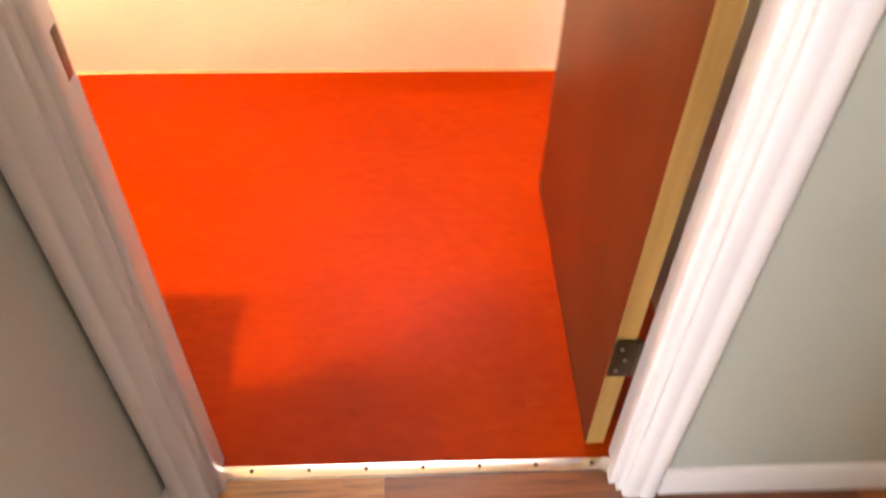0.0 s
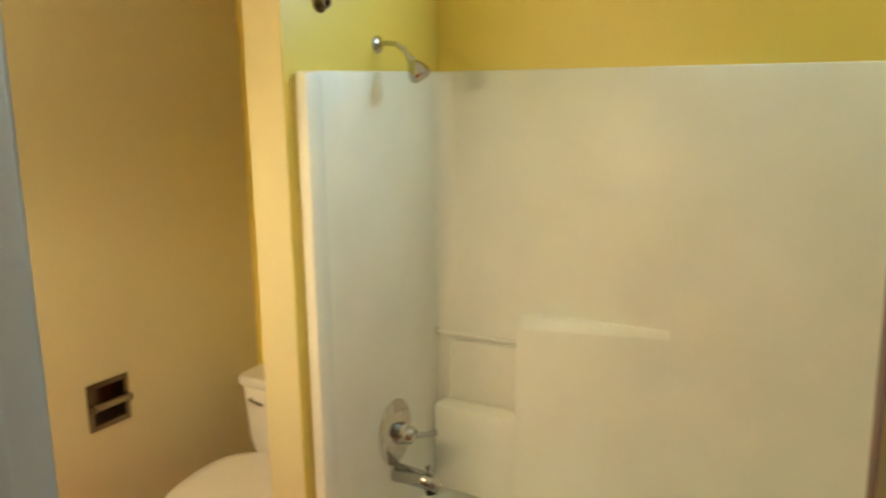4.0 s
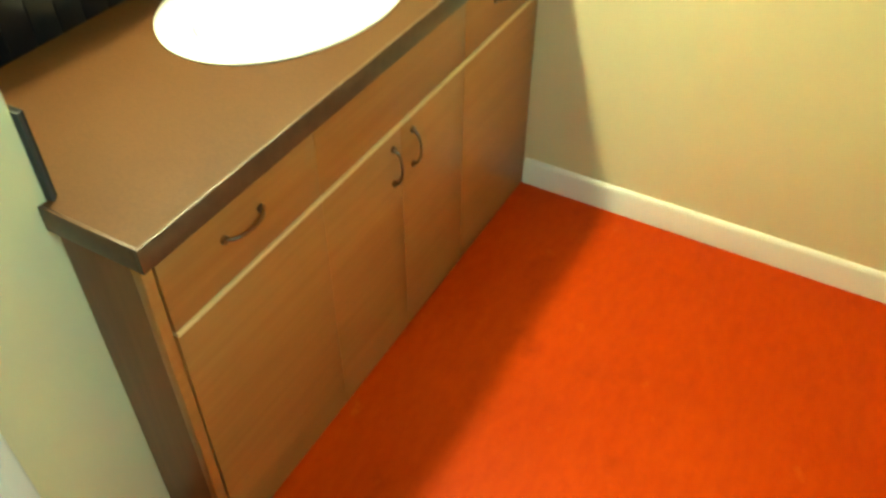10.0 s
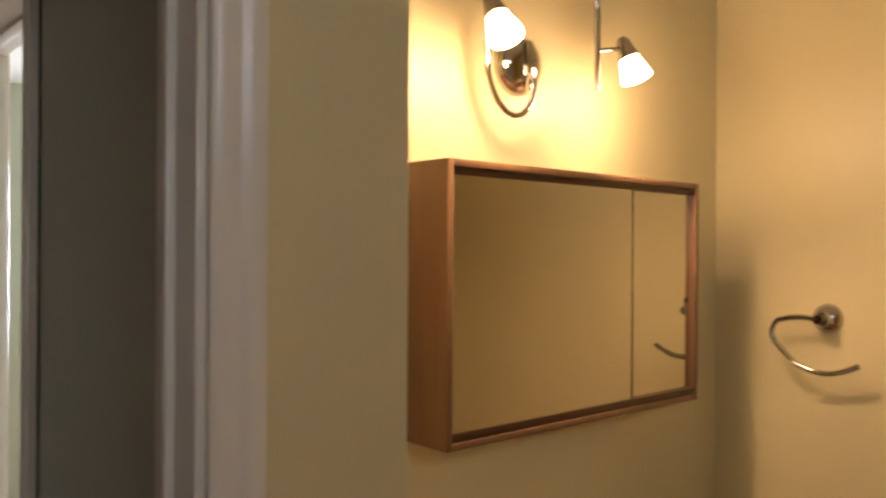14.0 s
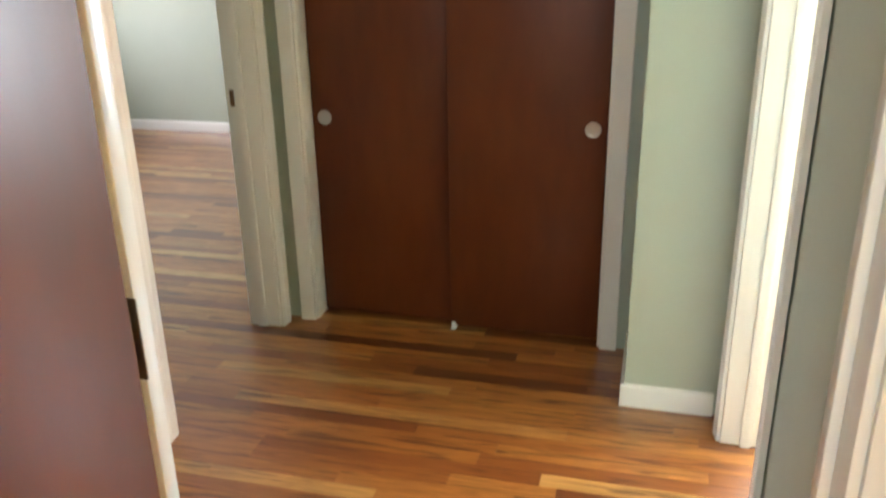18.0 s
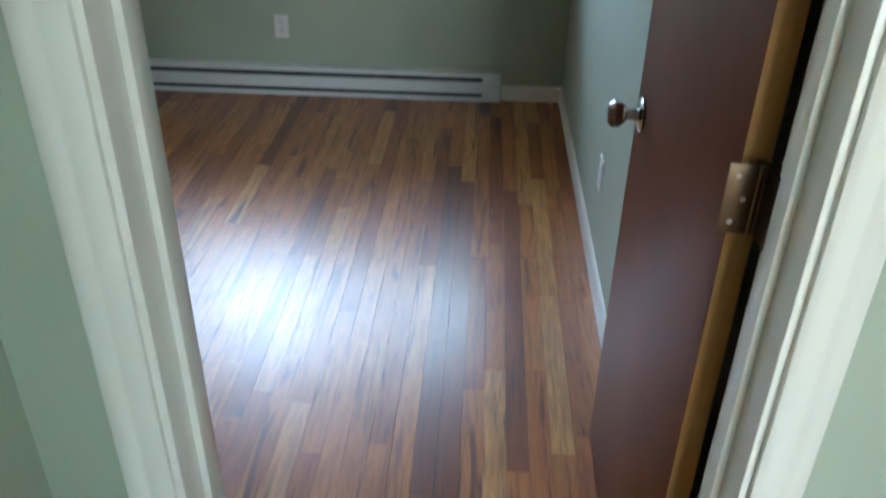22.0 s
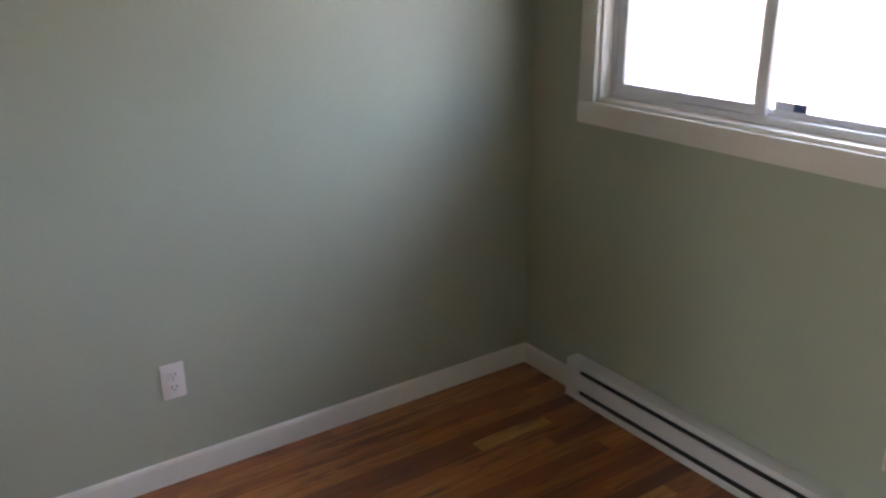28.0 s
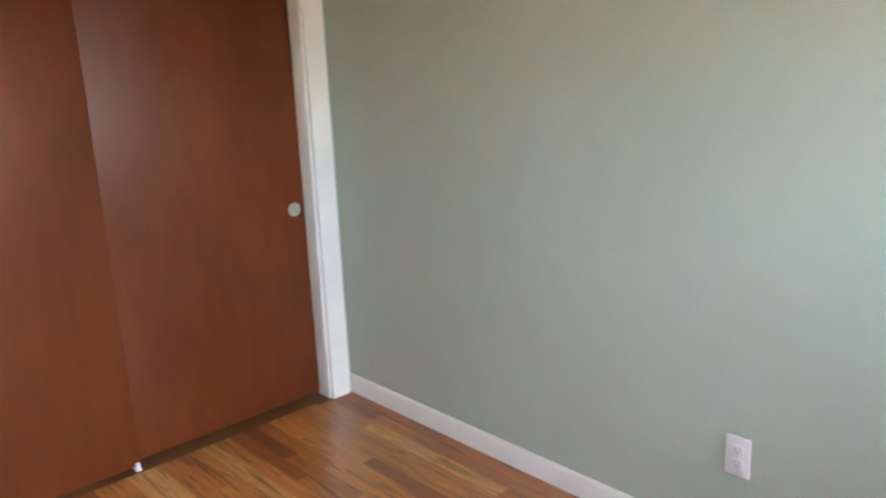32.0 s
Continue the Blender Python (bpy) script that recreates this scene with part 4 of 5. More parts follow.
def square_ring(cx, cy, x0, x1, y0, y1, z, n=56):
    """Points on a rectangle's edge, seen from (cx, cy) at even angles, the nearest ones drawn into its corners."""
    pts = []
    for k in range(n):
        a = 2 * math.pi * k / n
        c, s = math.cos(a), math.sin(a)
        far = min(((x1 - cx) / c if c > 1e-9 else 1e9), ((x0 - cx) / c if c < -1e-9 else 1e9), ((y1 - cy) / s if s > 1e-9 else 1e9), ((y0 - cy) / s if s < -1e-9 else 1e9))
        pts.append([cx + far * c, cy + far * s, z])
    for x in (x0, x1):
        for y in (y0, y1):
            p = min(pts, key=lambda q: (q[0] - x) ** 2 + (q[1] - y) ** 2)
            p[0], p[1] = x, y
    return [tuple(p) for p in pts]


counter = thing("countertop", "brown laminate vanity top with dark square edge", "countertop")
bm = bmesh.new()
CX1 = XR + 0.016
loft(bm, [oval_ring(SX, SY, SA - 0.02, SB - 0.02, ZC - 0.030), square_ring(SX, SY, XW + 0.002, XR - 0.001, YK + 0.002, YCF - 0.006, ZC - 0.030), square_ring(SX, SY, XW + 0.002, XR - 0.001, YK + 0.002, YCF - 0.006, ZC), oval_ring(SX, SY, SA - 0.02, SB - 0.02, ZC), oval_ring(SX, SY, SA - 0.02, SB - 0.02, ZC - 0.030)], cap=False)
part("top", bm, LAMINATE, counter)
part("end_top", boxes(((XR - 0.001, YB + 0.003, ZC - 0.030), (CX1 - 0.006, YCF - 0.006, ZC))), LAMINATE, counter)
part("front_edge", boxes(((XW + 0.002, YCF - 0.006, ZC - 0.039), (CX1, YCF, ZC + 0.0005)), bevel=0.001), LAMEDGE, counter, "dark laminate front edge")
part("end_edge", boxes(((CX1 - 0.006, YB + 0.003, ZC - 0.039), (CX1, YCF - 0.006, ZC + 0.0005)), bevel=0.001), LAMEDGE, counter, "dark laminate end edge")

sink = thing("sink", "white oval drop-in porcelain basin", "sink", m=Matrix.Translation((SX, SY, ZC)))
part("basin", loft(bmesh.new(), [oval_ring(0, 0, SA - 0.001, SB - 0.001, 0.0008), oval_ring(0, 0, SA, SB, 0.004), oval_ring(0, 0, SA - 0.008, SB - 0.008, 0.011), oval_ring(0, 0, SA - 0.022, SB - 0.020, 0.013), oval_ring(0, 0.018, SA - 0.045, SB - 0.052, 0.009), oval_ring(0, 0.018, SA - 0.056, SB - 0.062, -0.004), oval_ring(0, 0.02, SA - 0.085, SB - 0.085, -0.075), oval_ring(0, 0.02, SA - 0.14, SB - 0.125, -0.118), oval_ring(0, 0.02, 0.03, 0.03, -0.130)]), PORCELAIN, sink)
part("drain", lathe(bmesh.new(), [(0, 0.0), (0.010, 0.0), (0.014, -0.003), (0.020, 0.0), (0.024, 0.001), (0.025, -0.003)], Matrix.Translation((0, 0.02, -0.126))), CHROME, sink, "chrome drain")

faucet = thing("faucet", "chrome two-handle faucet on the basin's rim", "faucet", m=Matrix.Translation((-0.872, -0.172, ZC + 0.012)))
part("base", loft(bmesh.new(), [rounded(0, 0, 0.078, 0.026, 0.024, 0.0), rounded(0, 0, 0.078, 0.026, 0.024, 0.010), rounded(0, 0, 0.070, 0.020, 0.018, 0.020), rounded(0, 0, 0.055, 0.014, 0.012, 0.024)]), CHROME, faucet)
part("spout", loft(bmesh.new(), [[(w * math.cos(a), y + 0.0, z + h * math.sin(a)) for a in [2 * math.pi * k / 12 for k in range(12)]] for y, z, w, h in ((-0.012, 0.026, 0.020, 0.016), (0.012, 0.040, 0.018, 0.018), (0.045, 0.046, 0.016, 0.013), (0.085, 0.040, 0.014, 0.010), (0.108, 0.028, 0.013, 0.009), (0.112, 0.018, 0.011, 0.007))]), CHROME, faucet)
part("lift_rod", rod(bmesh.new(), (0, -0.020, 0.020), (0, -0.020, 0.075), 0.0035), CHROME, faucet)
part("lift_knob", lathe(bmesh.new(), [(0, 0), (0.006, 0.002), (0.006, 0.010), (0, 0.012)], Matrix.Translation((0, -0.020, 0.073)), 12), CHROME, faucet)
for s in (-1, 1):
    part("handle_base", lathe(bmesh.new(), [(0.022, 0.016), (0.022, 0.026), (0.017, 0.034), (0.015, 0.050), (0.012, 0.058), (0, 0.060)], Matrix.Translation((s * 0.052, 0, 0))), CHROME, faucet)
    part("lever", loft(bmesh.new(), [[(s * (0.052 + u) , w * math.cos(a) - 0.15 * u, z + h * math.sin(a)) for a in [2 * math.pi * k / 10 for k in range(10)]] for u, z, w, h in ((-0.008, 0.058, 0.010, 0.006), (0.02, 0.064, 0.010, 0.006), (0.05, 0.076, 0.011, 0.005), (0.068, 0.086, 0.008, 0.004))]), CHROME, faucet)

# black tile upstand
ZSP = 0.879
splash = thing("tile_backsplash", "glossy black tile upstand round the vanity top", "backsplash")
part("grout", boxes(((XW + 0.0005, YK + 0.0005, ZC + 0.001), (XR - 0.001, YK + 0.006, ZSP - 0.001)), ((XW + 0.0005, YK + 0.006, ZC + 0.001), (XW + 0.006, YCF - 0.003, ZSP - 0.001)), ((XR - 0.0065, YK + 0.006, ZC + 0.001), (XR - 0.0005, YB + 0.012, ZSP - 0.001))), GROUT, splash)
tile_me = finish(boxes(((-0.0246, 0.0, 0.0), (0.0246, 0.0075, ZSP - ZC - 0.002)), bevel=0.0018), "tile", TILE)


def tiles(parent, me, n, m):
    for k in range(n):
        t = new("tile", me)
        t.parent = parent
        t.matrix_basis = m(k)


tiles(splash, tile_me, 24, lambda k: pose(XW + 0.040 + k * 0.0502, YK + 0.004, ZC + 0.0015))
tiles(splash, tile_me, 10, lambda k: pose(XW + 0.004, YCF - 0.029 - k * 0.0502, ZC + 0.0015, 0, 0, -90))
tiles(splash, tile_me, 7, lambda k: pose(XR - 0.004, YB - 0.014 - k * 0.0502, ZC + 0.0015, 0, 0, 90))

# mirror cabinet
CX0, CXM, CX2, CY, CZ0, CZ1 = -1.197, -0.937, -0.486, -0.133, 1.218, 1.674
cab = thing("mirror_cabinet", "wall-hung wooden cabinet with two sliding mirror doors", "mirror cabinet", m=Matrix.Translation((CX0, YK, CZ0)))
cw, cd, ch = CX2 - CX0, CY - YK, CZ1 - CZ0
part("side", boxes(((0, 0.001, 0), (0.013, cd, ch)), bevel=0.0015), CABWOOD, cab)
part("side", boxes(((cw - 0.013, 0.001, 0), (cw, cd, ch)), bevel=0.0015), CABWOOD, cab)
part("top", boxes(((0.0132, 0.001, ch - 0.013), (cw - 0.0132, cd, ch)), bevel=0.0015), CABWOOD, cab)
part("bottom", boxes(((0.0132, 0.001, 0), (cw - 0.0132, cd, 0.012)), bevel=0.0015), CABWOOD, cab)
part("back", boxes(((0.0132, 0.001, 0.0222), (cw - 0.0132, 0.008, ch - 0.0132))), CABWOOD, cab)
part("track", boxes(((0.0134, cd - 0.020, 0.0122), (cw - 0.0134, cd - 0.002, 0.026)), bevel=0.0008), TRACK, cab, "brown metal lower track")
part("track", boxes(((0.0134, cd - 0.020, ch - 0.024), (cw - 0.0134, cd - 0.003, ch - 0.0134)), bevel=0.0008), TRACK, cab, "brown metal upper track")
part("mirror_door", boxes(((CXM - CX0 - 0.03, cd - 0.0085, 0.0265), (cw - 0.0136, cd - 0.0045, ch - 0.0245)), bevel=0.0004), MIRROR, cab, "sliding mirror pane", False)
part("mirror_door", boxes(((0.0136, cd - 0.0160, 0.0265), (CXM - CX0 + 0.02, cd - 0.0120, ch - 0.0245)), bevel=0.0004), MIRROR, cab, "sliding mirror pane", False)
part("pane_edge", boxes(((CXM - CX0 - 0.034, cd - 0.0088, 0.0265), (CXM - CX0 - 0.0302, cd - 0.0040, ch - 0.0245))), DARK, cab, "dark edge of the front mirror pane")
part("finger_notch", rod(bmesh.new(), (0.030, cd - 0.0118, ch * 0.46), (0.030, cd - 0.0112, ch * 0.46), 0.006, seg=12), DARK, cab)

# towel ring
ring = thing("towel_ring", "chrome open towel ring on the wall", "towel ring", m=Matrix.Translation((XW, 0.018, 1.385)) @ Matrix.Scale(1.13, 4))
part("mount", lathe(bmesh.new(), [(0, 0.030), (0.012, 0.030), (0.014, 0.020), (0.026, 0.012), (0.029, 0.004), (0.029, -0.001)], Matrix.Rotation(radians(90), 4, "Y")), CHROME, ring)
arc = [(0.045, 0.0, 0.0), (0.045, -0.030, 0.003), (0.045, -0.055, 0.001)] + [(0.045, -0.062 - 0.030 * math.sin(a), -0.030 + 0.031 * math.cos(a)) for a in [math.pi * k / 10 for k in range(2, 9)]] + [(0.045, -0.050 + 0.125 * u, -0.072 - 0.030 * math.sin(math.pi * (0.15 + 0.75 * u))) for u in [k / 8 for k in range(9)]]
part("ring", tube(bmesh.new(), arc, 0.0055), CHROME, ring)
part("post", rod(bmesh.new(), (0.028, 0, 0), (0.050, 0, 0), 0.009), CHROME, ring)

# lamp over the cabinet: round plate, one looped tube, small spots with frosted glass
LX0, LZ0 = -0.762, 1.877
lamp = thing("vanity_light", "chrome vanity light with looped tube and lit glass spots", "wall lamp", m=Matrix.Translation((LX0, YK, LZ0)))
part("plate", lathe(bmesh.new(), [(0, 0.032), (0.030, 0.031), (0.046, 0.024), (0.056, 0.010), (0.058, 0.0005)], Matrix.Rotation(radians(-90), 4, "X"), 36), CHROME, lamp)
part("bar", boxes(((-0.006, 0.028, -0.052), (0.006, 0.040, 0.040)), bevel=0.004), CHROME, lamp)
LR = 0.100
loop = [(-0.118, LR, -0.045 + 0.045 * k) for k in range(4)]
loop += [(0.026 - 0.144 * math.cos(a), LR, 0.105 + 0.120 * math.sin(a)) for a in [math.pi * k / 14 for k in range(1, 14)]]
loop += [(0.170 - 0.006 * k, LR - 0.006 * k, 0.105 - 0.035 * k) for k in range(4)]
loop += [(0.074 + 0.076 * math.cos(a), LR - 0.024 - 0.030 * (a / math.pi) ** 2, -0.010 - 0.100 * math.sin(a)) for a in [math.pi * k / 10 for k in range(1, 10)]]
loop += [(0.0, 0.040, -0.025)]
part("tube", tube(bmesh.new(), loop, 0.0055), CHROME, lamp)


def spot(at, aim, arm, lit):
    m = Matrix.Translation(at) @ Vector(aim).to_track_quat("Z", "Y").to_matrix().to_4x4()
    s = part("spot", lathe(bmesh.new(), [(0, -0.022), (0.008, -0.021), (0.013, -0.014), (0.017, 0.004), (0.022, 0.022), (0.020, 0.024), (0, 0.020)], m), CHROME, lamp)
    part("arm", rod(bmesh.new(), arm, at, 0.0045, seg=10), CHROME, s)
    part("glass", lathe(bmesh.new(), [(0.0185, 0.0245), (0.022, 0.034), (0.028, 0.054), (0.030, 0.066), (0.028, 0.066), (0.025, 0.052), (0, 0.045)], m), FROST, s, "lit frosted glass shade")
    for kind, watts in (("POINT", lit * 0.30), ("SPOT", lit * 1.15)):
        bulb = new("bulb_light", bpy.data.lights.new("bulb_light", kind))
        bulb.data.energy, bulb.data.color, bulb.data.shadow_soft_size = watts, (1.0, 0.80, 0.50), 0.022 if kind == "POINT" else 0.045
        if kind == "SPOT":
            bulb.data.spot_size, bulb.data.spot_blend = radians(116), 0.6
        at_ = Matrix.Translation((LX0, YK, LZ0)) @ (m @ Vector((0, 0, 0.092)))
        bulb.matrix_world = look(at_, at_ + Vector(aim))


spot((0.178, LR + 0.020, 0.050), (0.06, 0.48, -0.82), (0.168, LR - 0.004, 0.062), 6.4)
spot((-0.190, LR + 0.010, 0.045), (-0.10, 0.36, -0.95), (-0.118, LR, 0.030), 3.6)

# ---- bedroom ----
WX = XE
win = thing("window_1", "wide aluminium sliding window in a white painted frame", "window", kind="structure")
w = 0.070
part("casing", boxes(((WX - 0.017, WY0 - w, WZ0 - w), (WX - 0.0005, WY1 + w, WZ0 + 0.002)), bevel=0.003), TRIM, win)
part("casing", boxes(((WX - 0.017, WY0 - w, WZ1 - 0.002), (WX - 0.0005, WY1 + w, WZ1 + w)), bevel=0.003), TRIM, win)
part("casing", boxes(((WX - 0.0165, WY0 - w, WZ0 + 0.0025), (WX - 0.0005, WY0 + 0.002, WZ1 - 0.0025)), bevel=0.003), TRIM, win)
part("casing", boxes(((WX - 0.0165, WY1 - 0.002, WZ0 + 0.0025), (WX - 0.0005, WY1 + w, WZ1 - 0.0025)), bevel=0.003), TRIM, win)
part("sill", boxes(((WX - 0.0004, WY0 + 0.002, WZ0 - 0.0005), (WX + 0.139, WY1 - 0.002, WZ0 + 0.014)), bevel=0.002), TRIM, win)
part("head_liner", boxes(((WX - 0.0004, WY0 + 0.002, WZ1 - 0.014), (WX + 0.139, WY1 - 0.002, WZ1 + 0.0005)), bevel=0.002), TRIM, win)
for y in (WY0 - 0.0005, WY1 - 0.0135):
    part("side_liner", boxes(((WX - 0.0004, y, WZ0 + 0.0145), (WX + 0.139, y + 0.014, WZ1 - 0.0145)), bevel=0.002), TRIM, win)
a0, a1, b0, b1 = WY0 + 0.014, WY1 - 0.014, WZ0 + 0.015, WZ1 - 0.015
fx0, fx1 = WX + 0.045, WX + 0.095
part("window_frame", boxes(((fx0, a0, b0), (fx1, a1, b0 + 0.022)), ((fx0, a0, b1 - 0.022), (fx1, a1, b1)), ((fx0, a0, b0 + 0.022), (fx1, a0 + 0.018, b1 - 0.022)), ((fx0, a1 - 0.018, b0 + 0.022), (fx1, a1, b1 - 0.022)), bevel=0.0015), VINYL, win)
for y0, y1, x, wide in ((0.988, a1 - 0.018, fx0 + 0.004, 0.034), (-0.105, 1.046, fx0 + 0.030, 0.022), (a0 + 0.018, -0.063, fx0 + 0.004, 0.030)):
    s = part("sash", boxes(((x, y0, b0 + 0.022), (x + 0.020, y0 + wide, b1 - 0.022)), ((x, y1 - wide, b0 + 0.022), (x + 0.020, y1, b1 - 0.022)), ((x, y0 + wide, b0 + 0.022), (x + 0.020, y1 - wide, b0 + 0.022 + wide * 0.8)), ((x, y0 + wide, b1 - 0.022 - wide * 0.8), (x + 0.020, y1 - wide, b1 - 0.022)), bevel=0.0015), VINYL, win)
    g = part("pane", boxes(((x + 0.008, y0 + wide - 0.003, b0 + 0.022 + wide * 0.8 - 0.003), (x + 0.012, y1 - wide + 0.003, b1 - 0.022 - wide * 0.8 + 0.003))), GLASS, s, "clear glass pane", False)
    g.visible_shadow = False
part("latch", boxes(((fx0 - 0.008, 0.994, 1.44), (fx0 + 0.003, 1.014, 1.52)), bevel=0.003), NICKEL, win)
for y in (1.28, 0.42, -0.36):
    k = part("latch", boxes(((fx0 - 0.004, y - 0.016, b1 - 0.030), (fx0 + 0.001, y + 0.016, b1 - 0.016)), bevel=0.003), BRONZE, win, "small dark window latch")
    part("latch_knob", rod(bmesh.new(), (fx0 - 0.004, y, b1 - 0.023), (fx0 - 0.020, y, b1 - 0.026), 0.006, seg=10), BRONZE, k)
stick = thing("window_sticker", "small blue and white sticker on the glass", "sticker")
part("pale_half", boxes(((fx0 + 0.036, 0.925, 1.113), (fx0 + 0.0375, 0.983, 1.139))), STICKER_PALE, stick)
part("blue_half", boxes(((fx0 + 0.0355, 0.885, 1.113), (fx0 + 0.037, 0.924, 1.139))), STICKER, stick)

heater = thing("baseboard_heater", "long white electric baseboard heater under the window", "heater", m=Matrix.Translation((XE, -0.629, 0.004)))
HL, HD, HH = 2.220, 0.055, 0.148
part("back_plate", boxes(((-0.012, 0.002, 0.0), (-0.0005, HL - 0.002, HH)), bevel=0.001), HEATER, heater)
part("top", loft(bmesh.new(), [[(-0.012, y, HH), (-0.030, y, HH), (-HD + 0.006, y, HH - 0.006), (-HD, y, HH - 0.016), (-HD, y, HH - 0.024), (-HD + 0.003, y, HH - 0.024), (-HD + 0.004, y, HH - 0.015), (-0.030, y, HH - 0.004), (-0.012, y, HH - 0.004)] for y in (0.092, HL - 0.055)]), HEATER, heater)
part("front_panel", loft(bmesh.new(), [[(-HD + 0.004, y, HH - 0.046), (-HD - 0.001, y, HH - 0.052), (-HD - 0.002, y, 0.060), (-HD, y, 0.045), (-HD + 0.006, y, 0.040), (-HD + 0.008, y, HH - 0.046)] for y in (0.092, HL - 0.055)]), HEATER, heater)
part("bottom_lip", loft(bmesh.new(), [[(-HD, y, 0.024), (-HD - 0.001, y, 0.0), (-0.012, y, 0.0), (-0.012, y, 0.003), (-HD + 0.004, y, 0.004), (-HD + 0.004, y, 0.024)] for y in (0.092, HL - 0.055)]), HEATER, heater)
part("heating_element", boxes(((-HD + 0.016, 0.092, 0.006), (-0.0125, HL - 0.055, HH - 0.006))), FIN, heater, "dark heating element behind the slots")
part("end_cap", boxes(((-HD - 0.003, 0.0, 0.0), (-0.0005, 0.0915, HH + 0.002)), bevel=0.004), HEATER, heater)
part("end_cap", boxes(((-HD - 0.003, HL - 0.0545, 0.0), (-0.0005, HL, HH + 0.002)), bevel=0.004), HEATER, heater)


def outlet(m):
    o = thing("outlet", "white duplex wall outlet", "outlet", "wall outlets", m=m)
    part("plate", boxes(((-0.035, -0.0055, -0.057), (0.035, 0.0, 0.057)), bevel=0.003), PLATE, o)
    for z in (-0.020, 0.020):
        r = part("socket", boxes(((-0.017, -0.0075, z - 0.0145), (0.017, -0.0050, z + 0.0145)), bevel=0.004), PLATE, o)
        part("slots", boxes(((-0.008, -0.0079, z - 0.002), (-0.006, -0.0070, z + 0.007)), ((0.006, -0.0079, z - 0.002), (0.008, -0.0070, z + 0.006)), ((-0.002, -0.0079, z - 0.010), (0.002, -0.0070, z - 0.006))), DARK, r, "dark slots")
    part("screw", rod(bmesh.new(), (0, -0.0050, 0), (0, -0.0066, 0), 0.003, seg=8), NICKEL, o)
    return o


first = outlet(pose(3.422, YN, 0.337))
copy_thing(first, pose(XE, 0.455, 0.337, 0, 0, -90))
copy_thing(first, pose(3.25, YR, 0.337, 0, 0, 180))

# ---- outside ----
solid("ground", boxes(((-300, -300, -0.60), (300, 300, -0.40))), SOIL, "pale gravel and soil round the house", "ground", kind="structure", smooth=False)
fence = thing("fence", "red-stained vertical board fence, sun glare coloured in towards one end", "fence", m=Matrix.Translation((7.0, 0, -0.40)))
rng = random.Random(5)
for k in range(78):
    y = -2.4 + k * 0.148 + rng.uniform(-0.006, 0.006)
    h = 1.70 + rng.uniform(-0.006, 0.010)
    # boards turn pink, then pale, along y to paint in the sun's glare
    pale = y > 1.16
    half_glare = y > 0.30 and k % 6 != 2
    b = part("board", boxes(((-0.010, y, 0.03), (0.010, y + 0.112 + rng.uniform(-0.004, 0.004), h)), bevel=0.003), FENCE_PALE if pale else FENCE_PINK if half_glare else FENCE_ORANGE if k == 13 else FENCE, fence, "board coloured pinkish pale for sun glare" if pale or half_glare else "")
for z in (0.45, 1.30):
    part("rail", boxes(((0.0115, -2.4, z), (0.05, 1.15, z + 0.085)), bevel=0.003), FENCE, fence)
    part("rail", boxes(((0.0115, 1.152, z), (0.05, 9.2, z + 0.085)), bevel=0.003), FENCE_PALE, fence)
for k in range(5):
    part("post", boxes(((0.0515, -2.3 + k * 2.4, 0.0), (0.14, -2.21 + k * 2.4, 1.66)), bevel=0.004), FENCE if k < 2 else FENCE_PALE, fence)
solid("wooden_post", boxes(((6.84, -0.455, -0.40), (6.93, -0.375, 1.47)), bevel=0.006), BARK, "dark weathered wooden post in front of the fence", "post")


def leaf_cloud(centres, n, spread, rng):
    bm = bmesh.new()
    for _ in range(n):
        c, s = rng.choice(centres)
        p = Vector(c) + Vector((rng.gauss(0, s * 0.5), rng.gauss(0, s), rng.gauss(0, s * 0.55)))
        q = Euler((rng.uniform(0, 6), rng.uniform(0, 6), rng.uniform(0, 6))).to_matrix()
        L = rng.uniform(0.05, 0.10)
        vs = [bm.verts.new(p + q @ Vector(v)) for v in ((0, -L / 2, 0), (L * 0.28, -L * 0.05, 0.006), (0, L / 2, 0), (-L * 0.28, -L * 0.05, 0.006))]
        bm.faces.new(vs[:3]), bm.faces.new([vs[0], vs[2], vs[3]])
    return bm


def tree(x, y, r, lean, clumps, n, seed):
    rng = random.Random(seed)
    t = thing("tree", "slim tree with dark trunk and green leaves behind the fence", "tree", "trees behind the fence", m=Matrix.Translation((x, y, -0.40)))
    pts = [(lean * (z / 5.0) ** 2 + 0.05 * math.sin(z * 1.7 + seed), lean * 0.5 * z / 5 + 0.04 * math.sin(z * 2.3 + seed), z) for z in [k * 0.4 for k in range(15)]]
    bm = bmesh.new()
    rings = []
    for k, p in enumerate(pts):
        rr = r * (1.15 - 0.055 * k)
        rings.append([(p[0] + rr * math.cos(2 * math.pi * j / 10), p[1] + rr * math.sin(2 * math.pi * j / 10), p[2]) for j in range(10)])
    part("trunk", loft(bm, rings), BARK, t)
    for (c, s) in clumps:
        base = min(pts, key=lambda p: abs(p[2] - (c[2] - 0.25)))
        mid = (Vector(base) + Vector(c)) / 2 + Vector((0, 0, 0.12))
        part("limb", tube(bmesh.new(), [base, mid, c], r * 0.28, 7), BARK, t)
    part("crown", leaf_cloud(clumps, n, 0.3, rng), LEAF, t, "loose clumps of small green leaves", False)
    return t


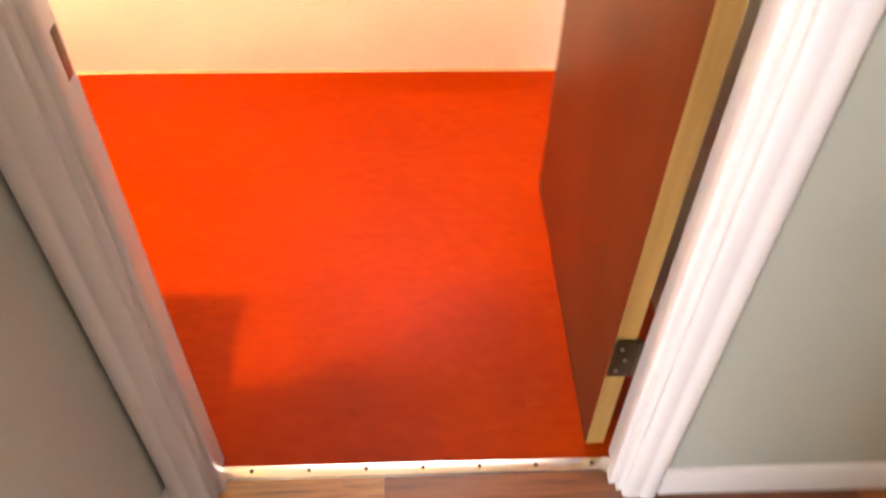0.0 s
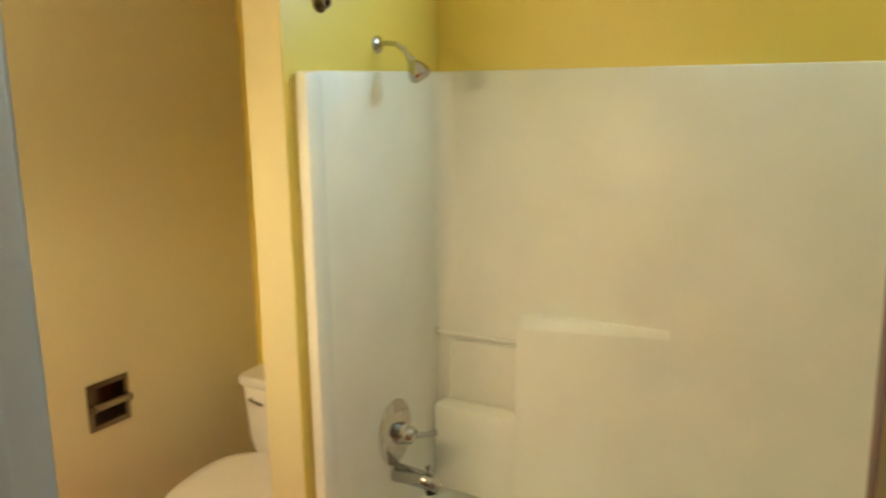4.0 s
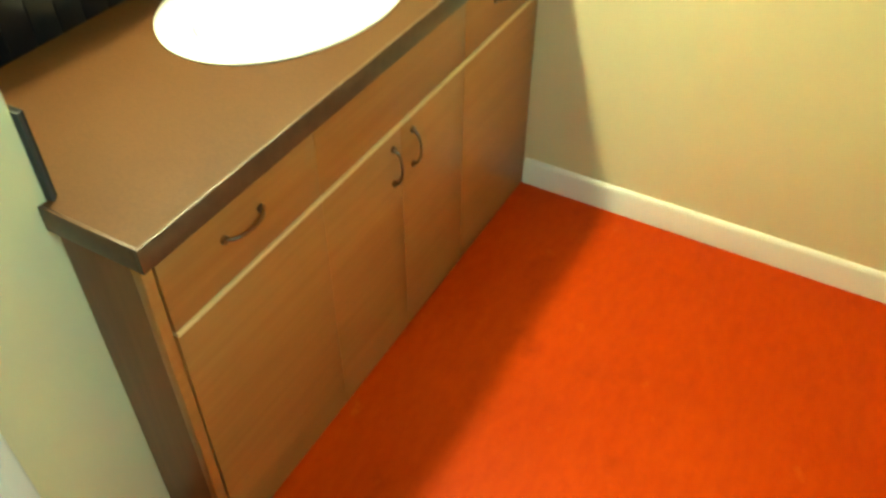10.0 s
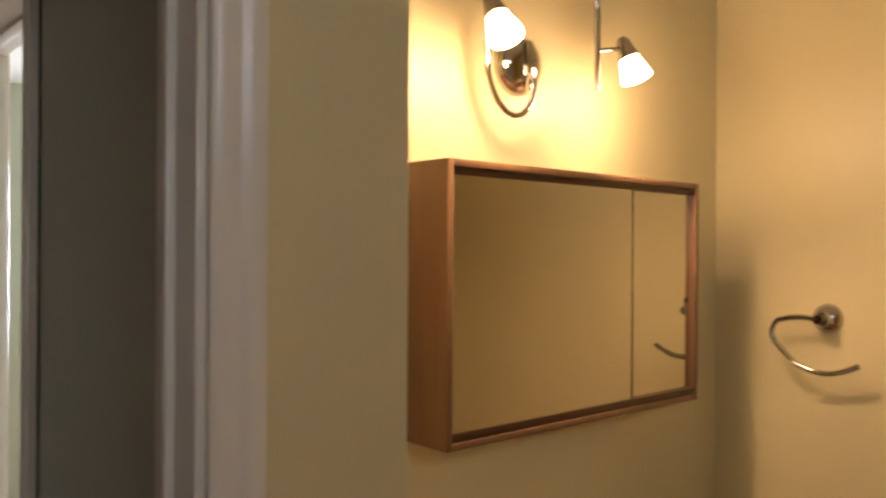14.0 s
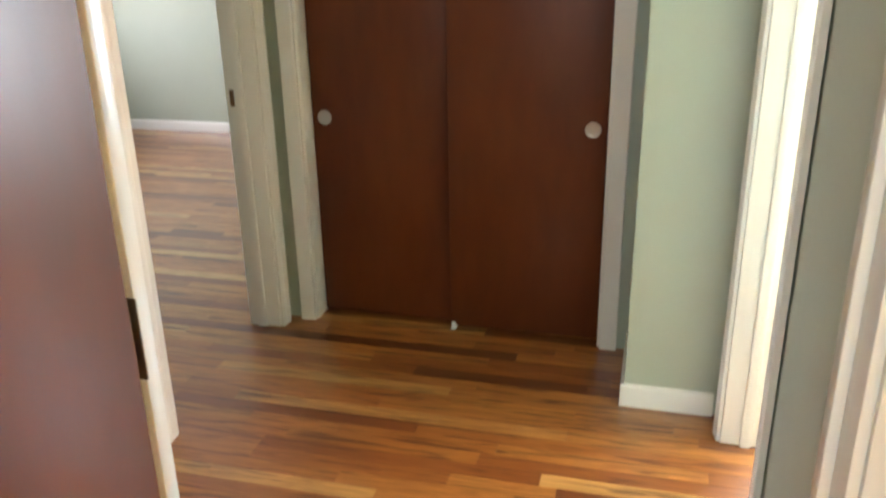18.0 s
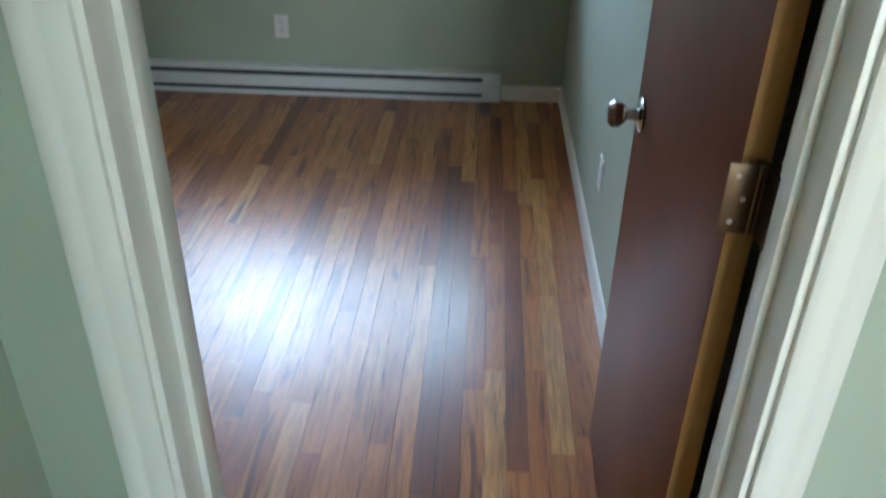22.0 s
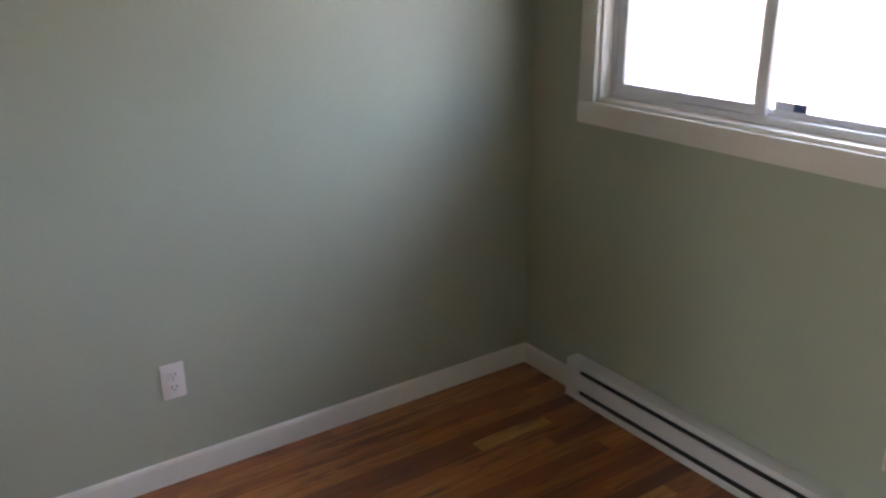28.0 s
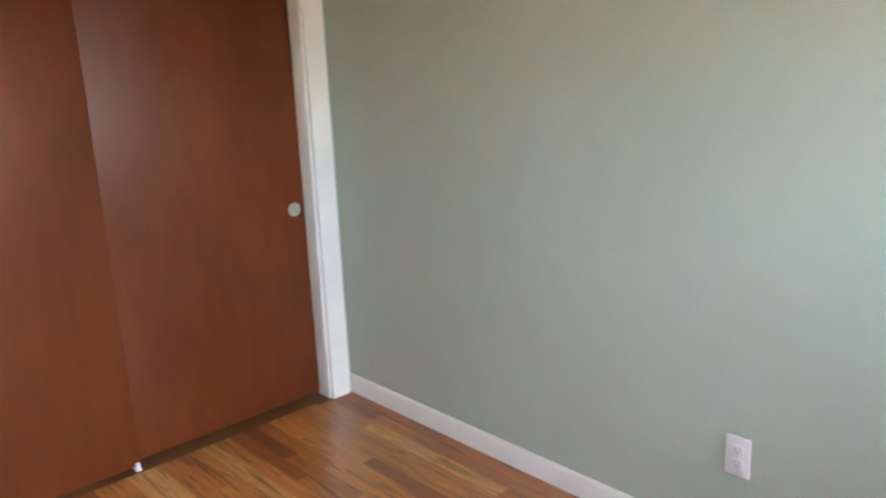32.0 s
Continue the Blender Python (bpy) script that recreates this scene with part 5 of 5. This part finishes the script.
tree(8.6, 0.28, 0.055, 0.10, [((-0.4, 0.85, 2.38), 0.10), ((-0.4, 0.55, 2.40), 0.12), ((-0.4, 0.25, 2.34), 0.12), ((-0.4, 0.10, 2.26), 0.08), ((-0.3, 0.45, 2.62), 0.20), ((0, 0.2, 3.2), 0.5), ((0.2, -0.3, 4.2), 0.7), ((-0.1, 0.9, 3.0), 0.35)], 3600, 3)
tree(8.6, -0.06, 0.035, -0.06, [((0, -0.25, 2.6), 0.18), ((0.1, 0.2, 3.6), 0.5), ((0, -0.4, 4.4), 0.6)], 1300, 7)
tree(8.6, -0.24, 0.030, 0.05, [((-0.2, -0.1, 2.42), 0.12), ((-0.1, -0.12, 1.72), 0.07), ((0, -0.3, 3.2), 0.4), ((0, 0.1, 4.0), 0.5)], 1300, 11)
vine = leaf_cloud([((6.93, 0.36, 1.17), 0.05), ((6.92, 0.50, 1.10), 0.05), ((6.94, 0.44, 1.20), 0.04), ((6.9, 1.02, 0.86), 0.05)], 80, 0.1, random.Random(9))
solid("vine", vine, LEAF, "small green vine leaves on the fence", "vine", smooth=False)

# ---- strip floor ----
sub = structure("floor", [((-2.7, -5.16, -0.30), (5.0, YT1 + 0.14, -0.055)), ((XWW - 0.12, YCL - 0.9, -0.055), (XF, 0.044, -0.013)), ((XF, YR - 0.11, -0.055), (XE + 0.02, YN + 0.02, -0.013)), ((XF, -5.16, -0.055), (4.95, YR - 0.11, -0.013)), ((XA - 0.7, YB, -0.055), (XF, YN, -0.013)), ((-2.65, -4.15, -0.055), (XWW - 0.12, YK - 0.13, -0.013))], GAP, "varnished amber oak strip floor of mixed tones", "floor")
PW = 0.0572
plank_meshes = {}


def plank_mesh(n):
    if n not in plank_meshes:
        L = n * 0.05
        bm = bmesh.new()
        e = 0.00016
        lo = [(0, 0, -0.012), (L, 0, -0.012), (L, PW, -0.012), (0, PW, -0.012)]
        mid = [(e * 0.6, e * 0.6, -0.0012), (L - e * 0.6, e * 0.6, -0.0012), (L - e * 0.6, PW - e * 0.6, -0.0012), (e * 0.6, PW - e * 0.6, -0.0012)]
        hi = [(2 * e, 2 * e, 0), (L - 2 * e, 2 * e, 0), (L - 2 * e, PW - 2 * e, 0), (2 * e, PW - 2 * e, 0)]
        loft(bm, [lo, mid, hi])
        plank_meshes[n] = finish(bm, "plank", PLANK, False)
    return plank_meshes[n]


def spans(y):
    """Where the strip floor runs along x at this y."""
    out = []
    if YCL - 0.12 < y < 0.03:
        out.append([XWW - 0.12, XF])
    if YR - 0.10 < y < YN:
        out.append([XF, XE])
    if y < YR - 0.10:
        out.append([XF, 4.9])
    if y < YK - 0.14 and y > -4.1:
        out.append([-2.6, XWW - 0.12])
    out.sort()
    merged = []
    for s in out:
        if merged and abs(merged[-1][1] - s[0]) < 1e-6:
            merged[-1][1] = s[1]
        else:
            merged.append(s)
    return merged


rest_v, rest_f, near = [], [], 0
rng = random.Random(21)
row_y = 0.044 - 90 * PW
while row_y < YN:
    for a, b in spans(row_y + PW / 2):
        x = a - rng.uniform(0, 0.5)
        while x < b:
            n = rng.choice((6, 8, 10, 12, 14, 17, 20, 24, 30))
            p0, p1 = max(x, a), min(x + n * 0.05, b)
            k = int(round((p1 - p0) / 0.05))
            if p1 - p0 > 0.08:
                close = -0.1 < (p0 + p1) / 2 < 2.35 and -1.75 < row_y < 0.0
                whole = abs((p1 - p0) - n * 0.05) < 1e-6
                if close and near < 300 and whole:
                    o = new("plank", plank_mesh(n))
                    o.parent = sub
                    o.location = (p0, row_y, 0)
                    near += 1
                else:
                    e = 0.00016
                    i = len(rest_v)
                    for (u, v, z) in ((0, 0, -0.012), (1, 0, -0.012), (1, 1, -0.012), (0, 1, -0.012)):
                        rest_v.append((p0 if u == 0 else p1, row_y + v * PW, z))
                    for (u, v, z) in ((0, 0, 0), (1, 0, 0), (1, 1, 0), (0, 1, 0)):
                        rest_v.append((p0 + 2 * e if u == 0 else p1 - 2 * e, row_y + (2 * e if v == 0 else PW - 2 * e), z))
                    rest_f += [(i + 4, i + 5, i + 6, i + 7), (i, i + 1, i + 5, i + 4), (i + 1, i + 2, i + 6, i + 5), (i + 2, i + 3, i + 7, i + 6), (i + 3, i, i + 4, i + 7)]
            x += n * 0.05
    row_y += PW
me = bpy.data.meshes.new("planks")
me.from_pydata(rest_v, [], rest_f)
me.materials.append(PLANK)
rest = new("planks", me)
rest.parent = sub
tagged(rest, "varnished oak strips", kind="stuff")
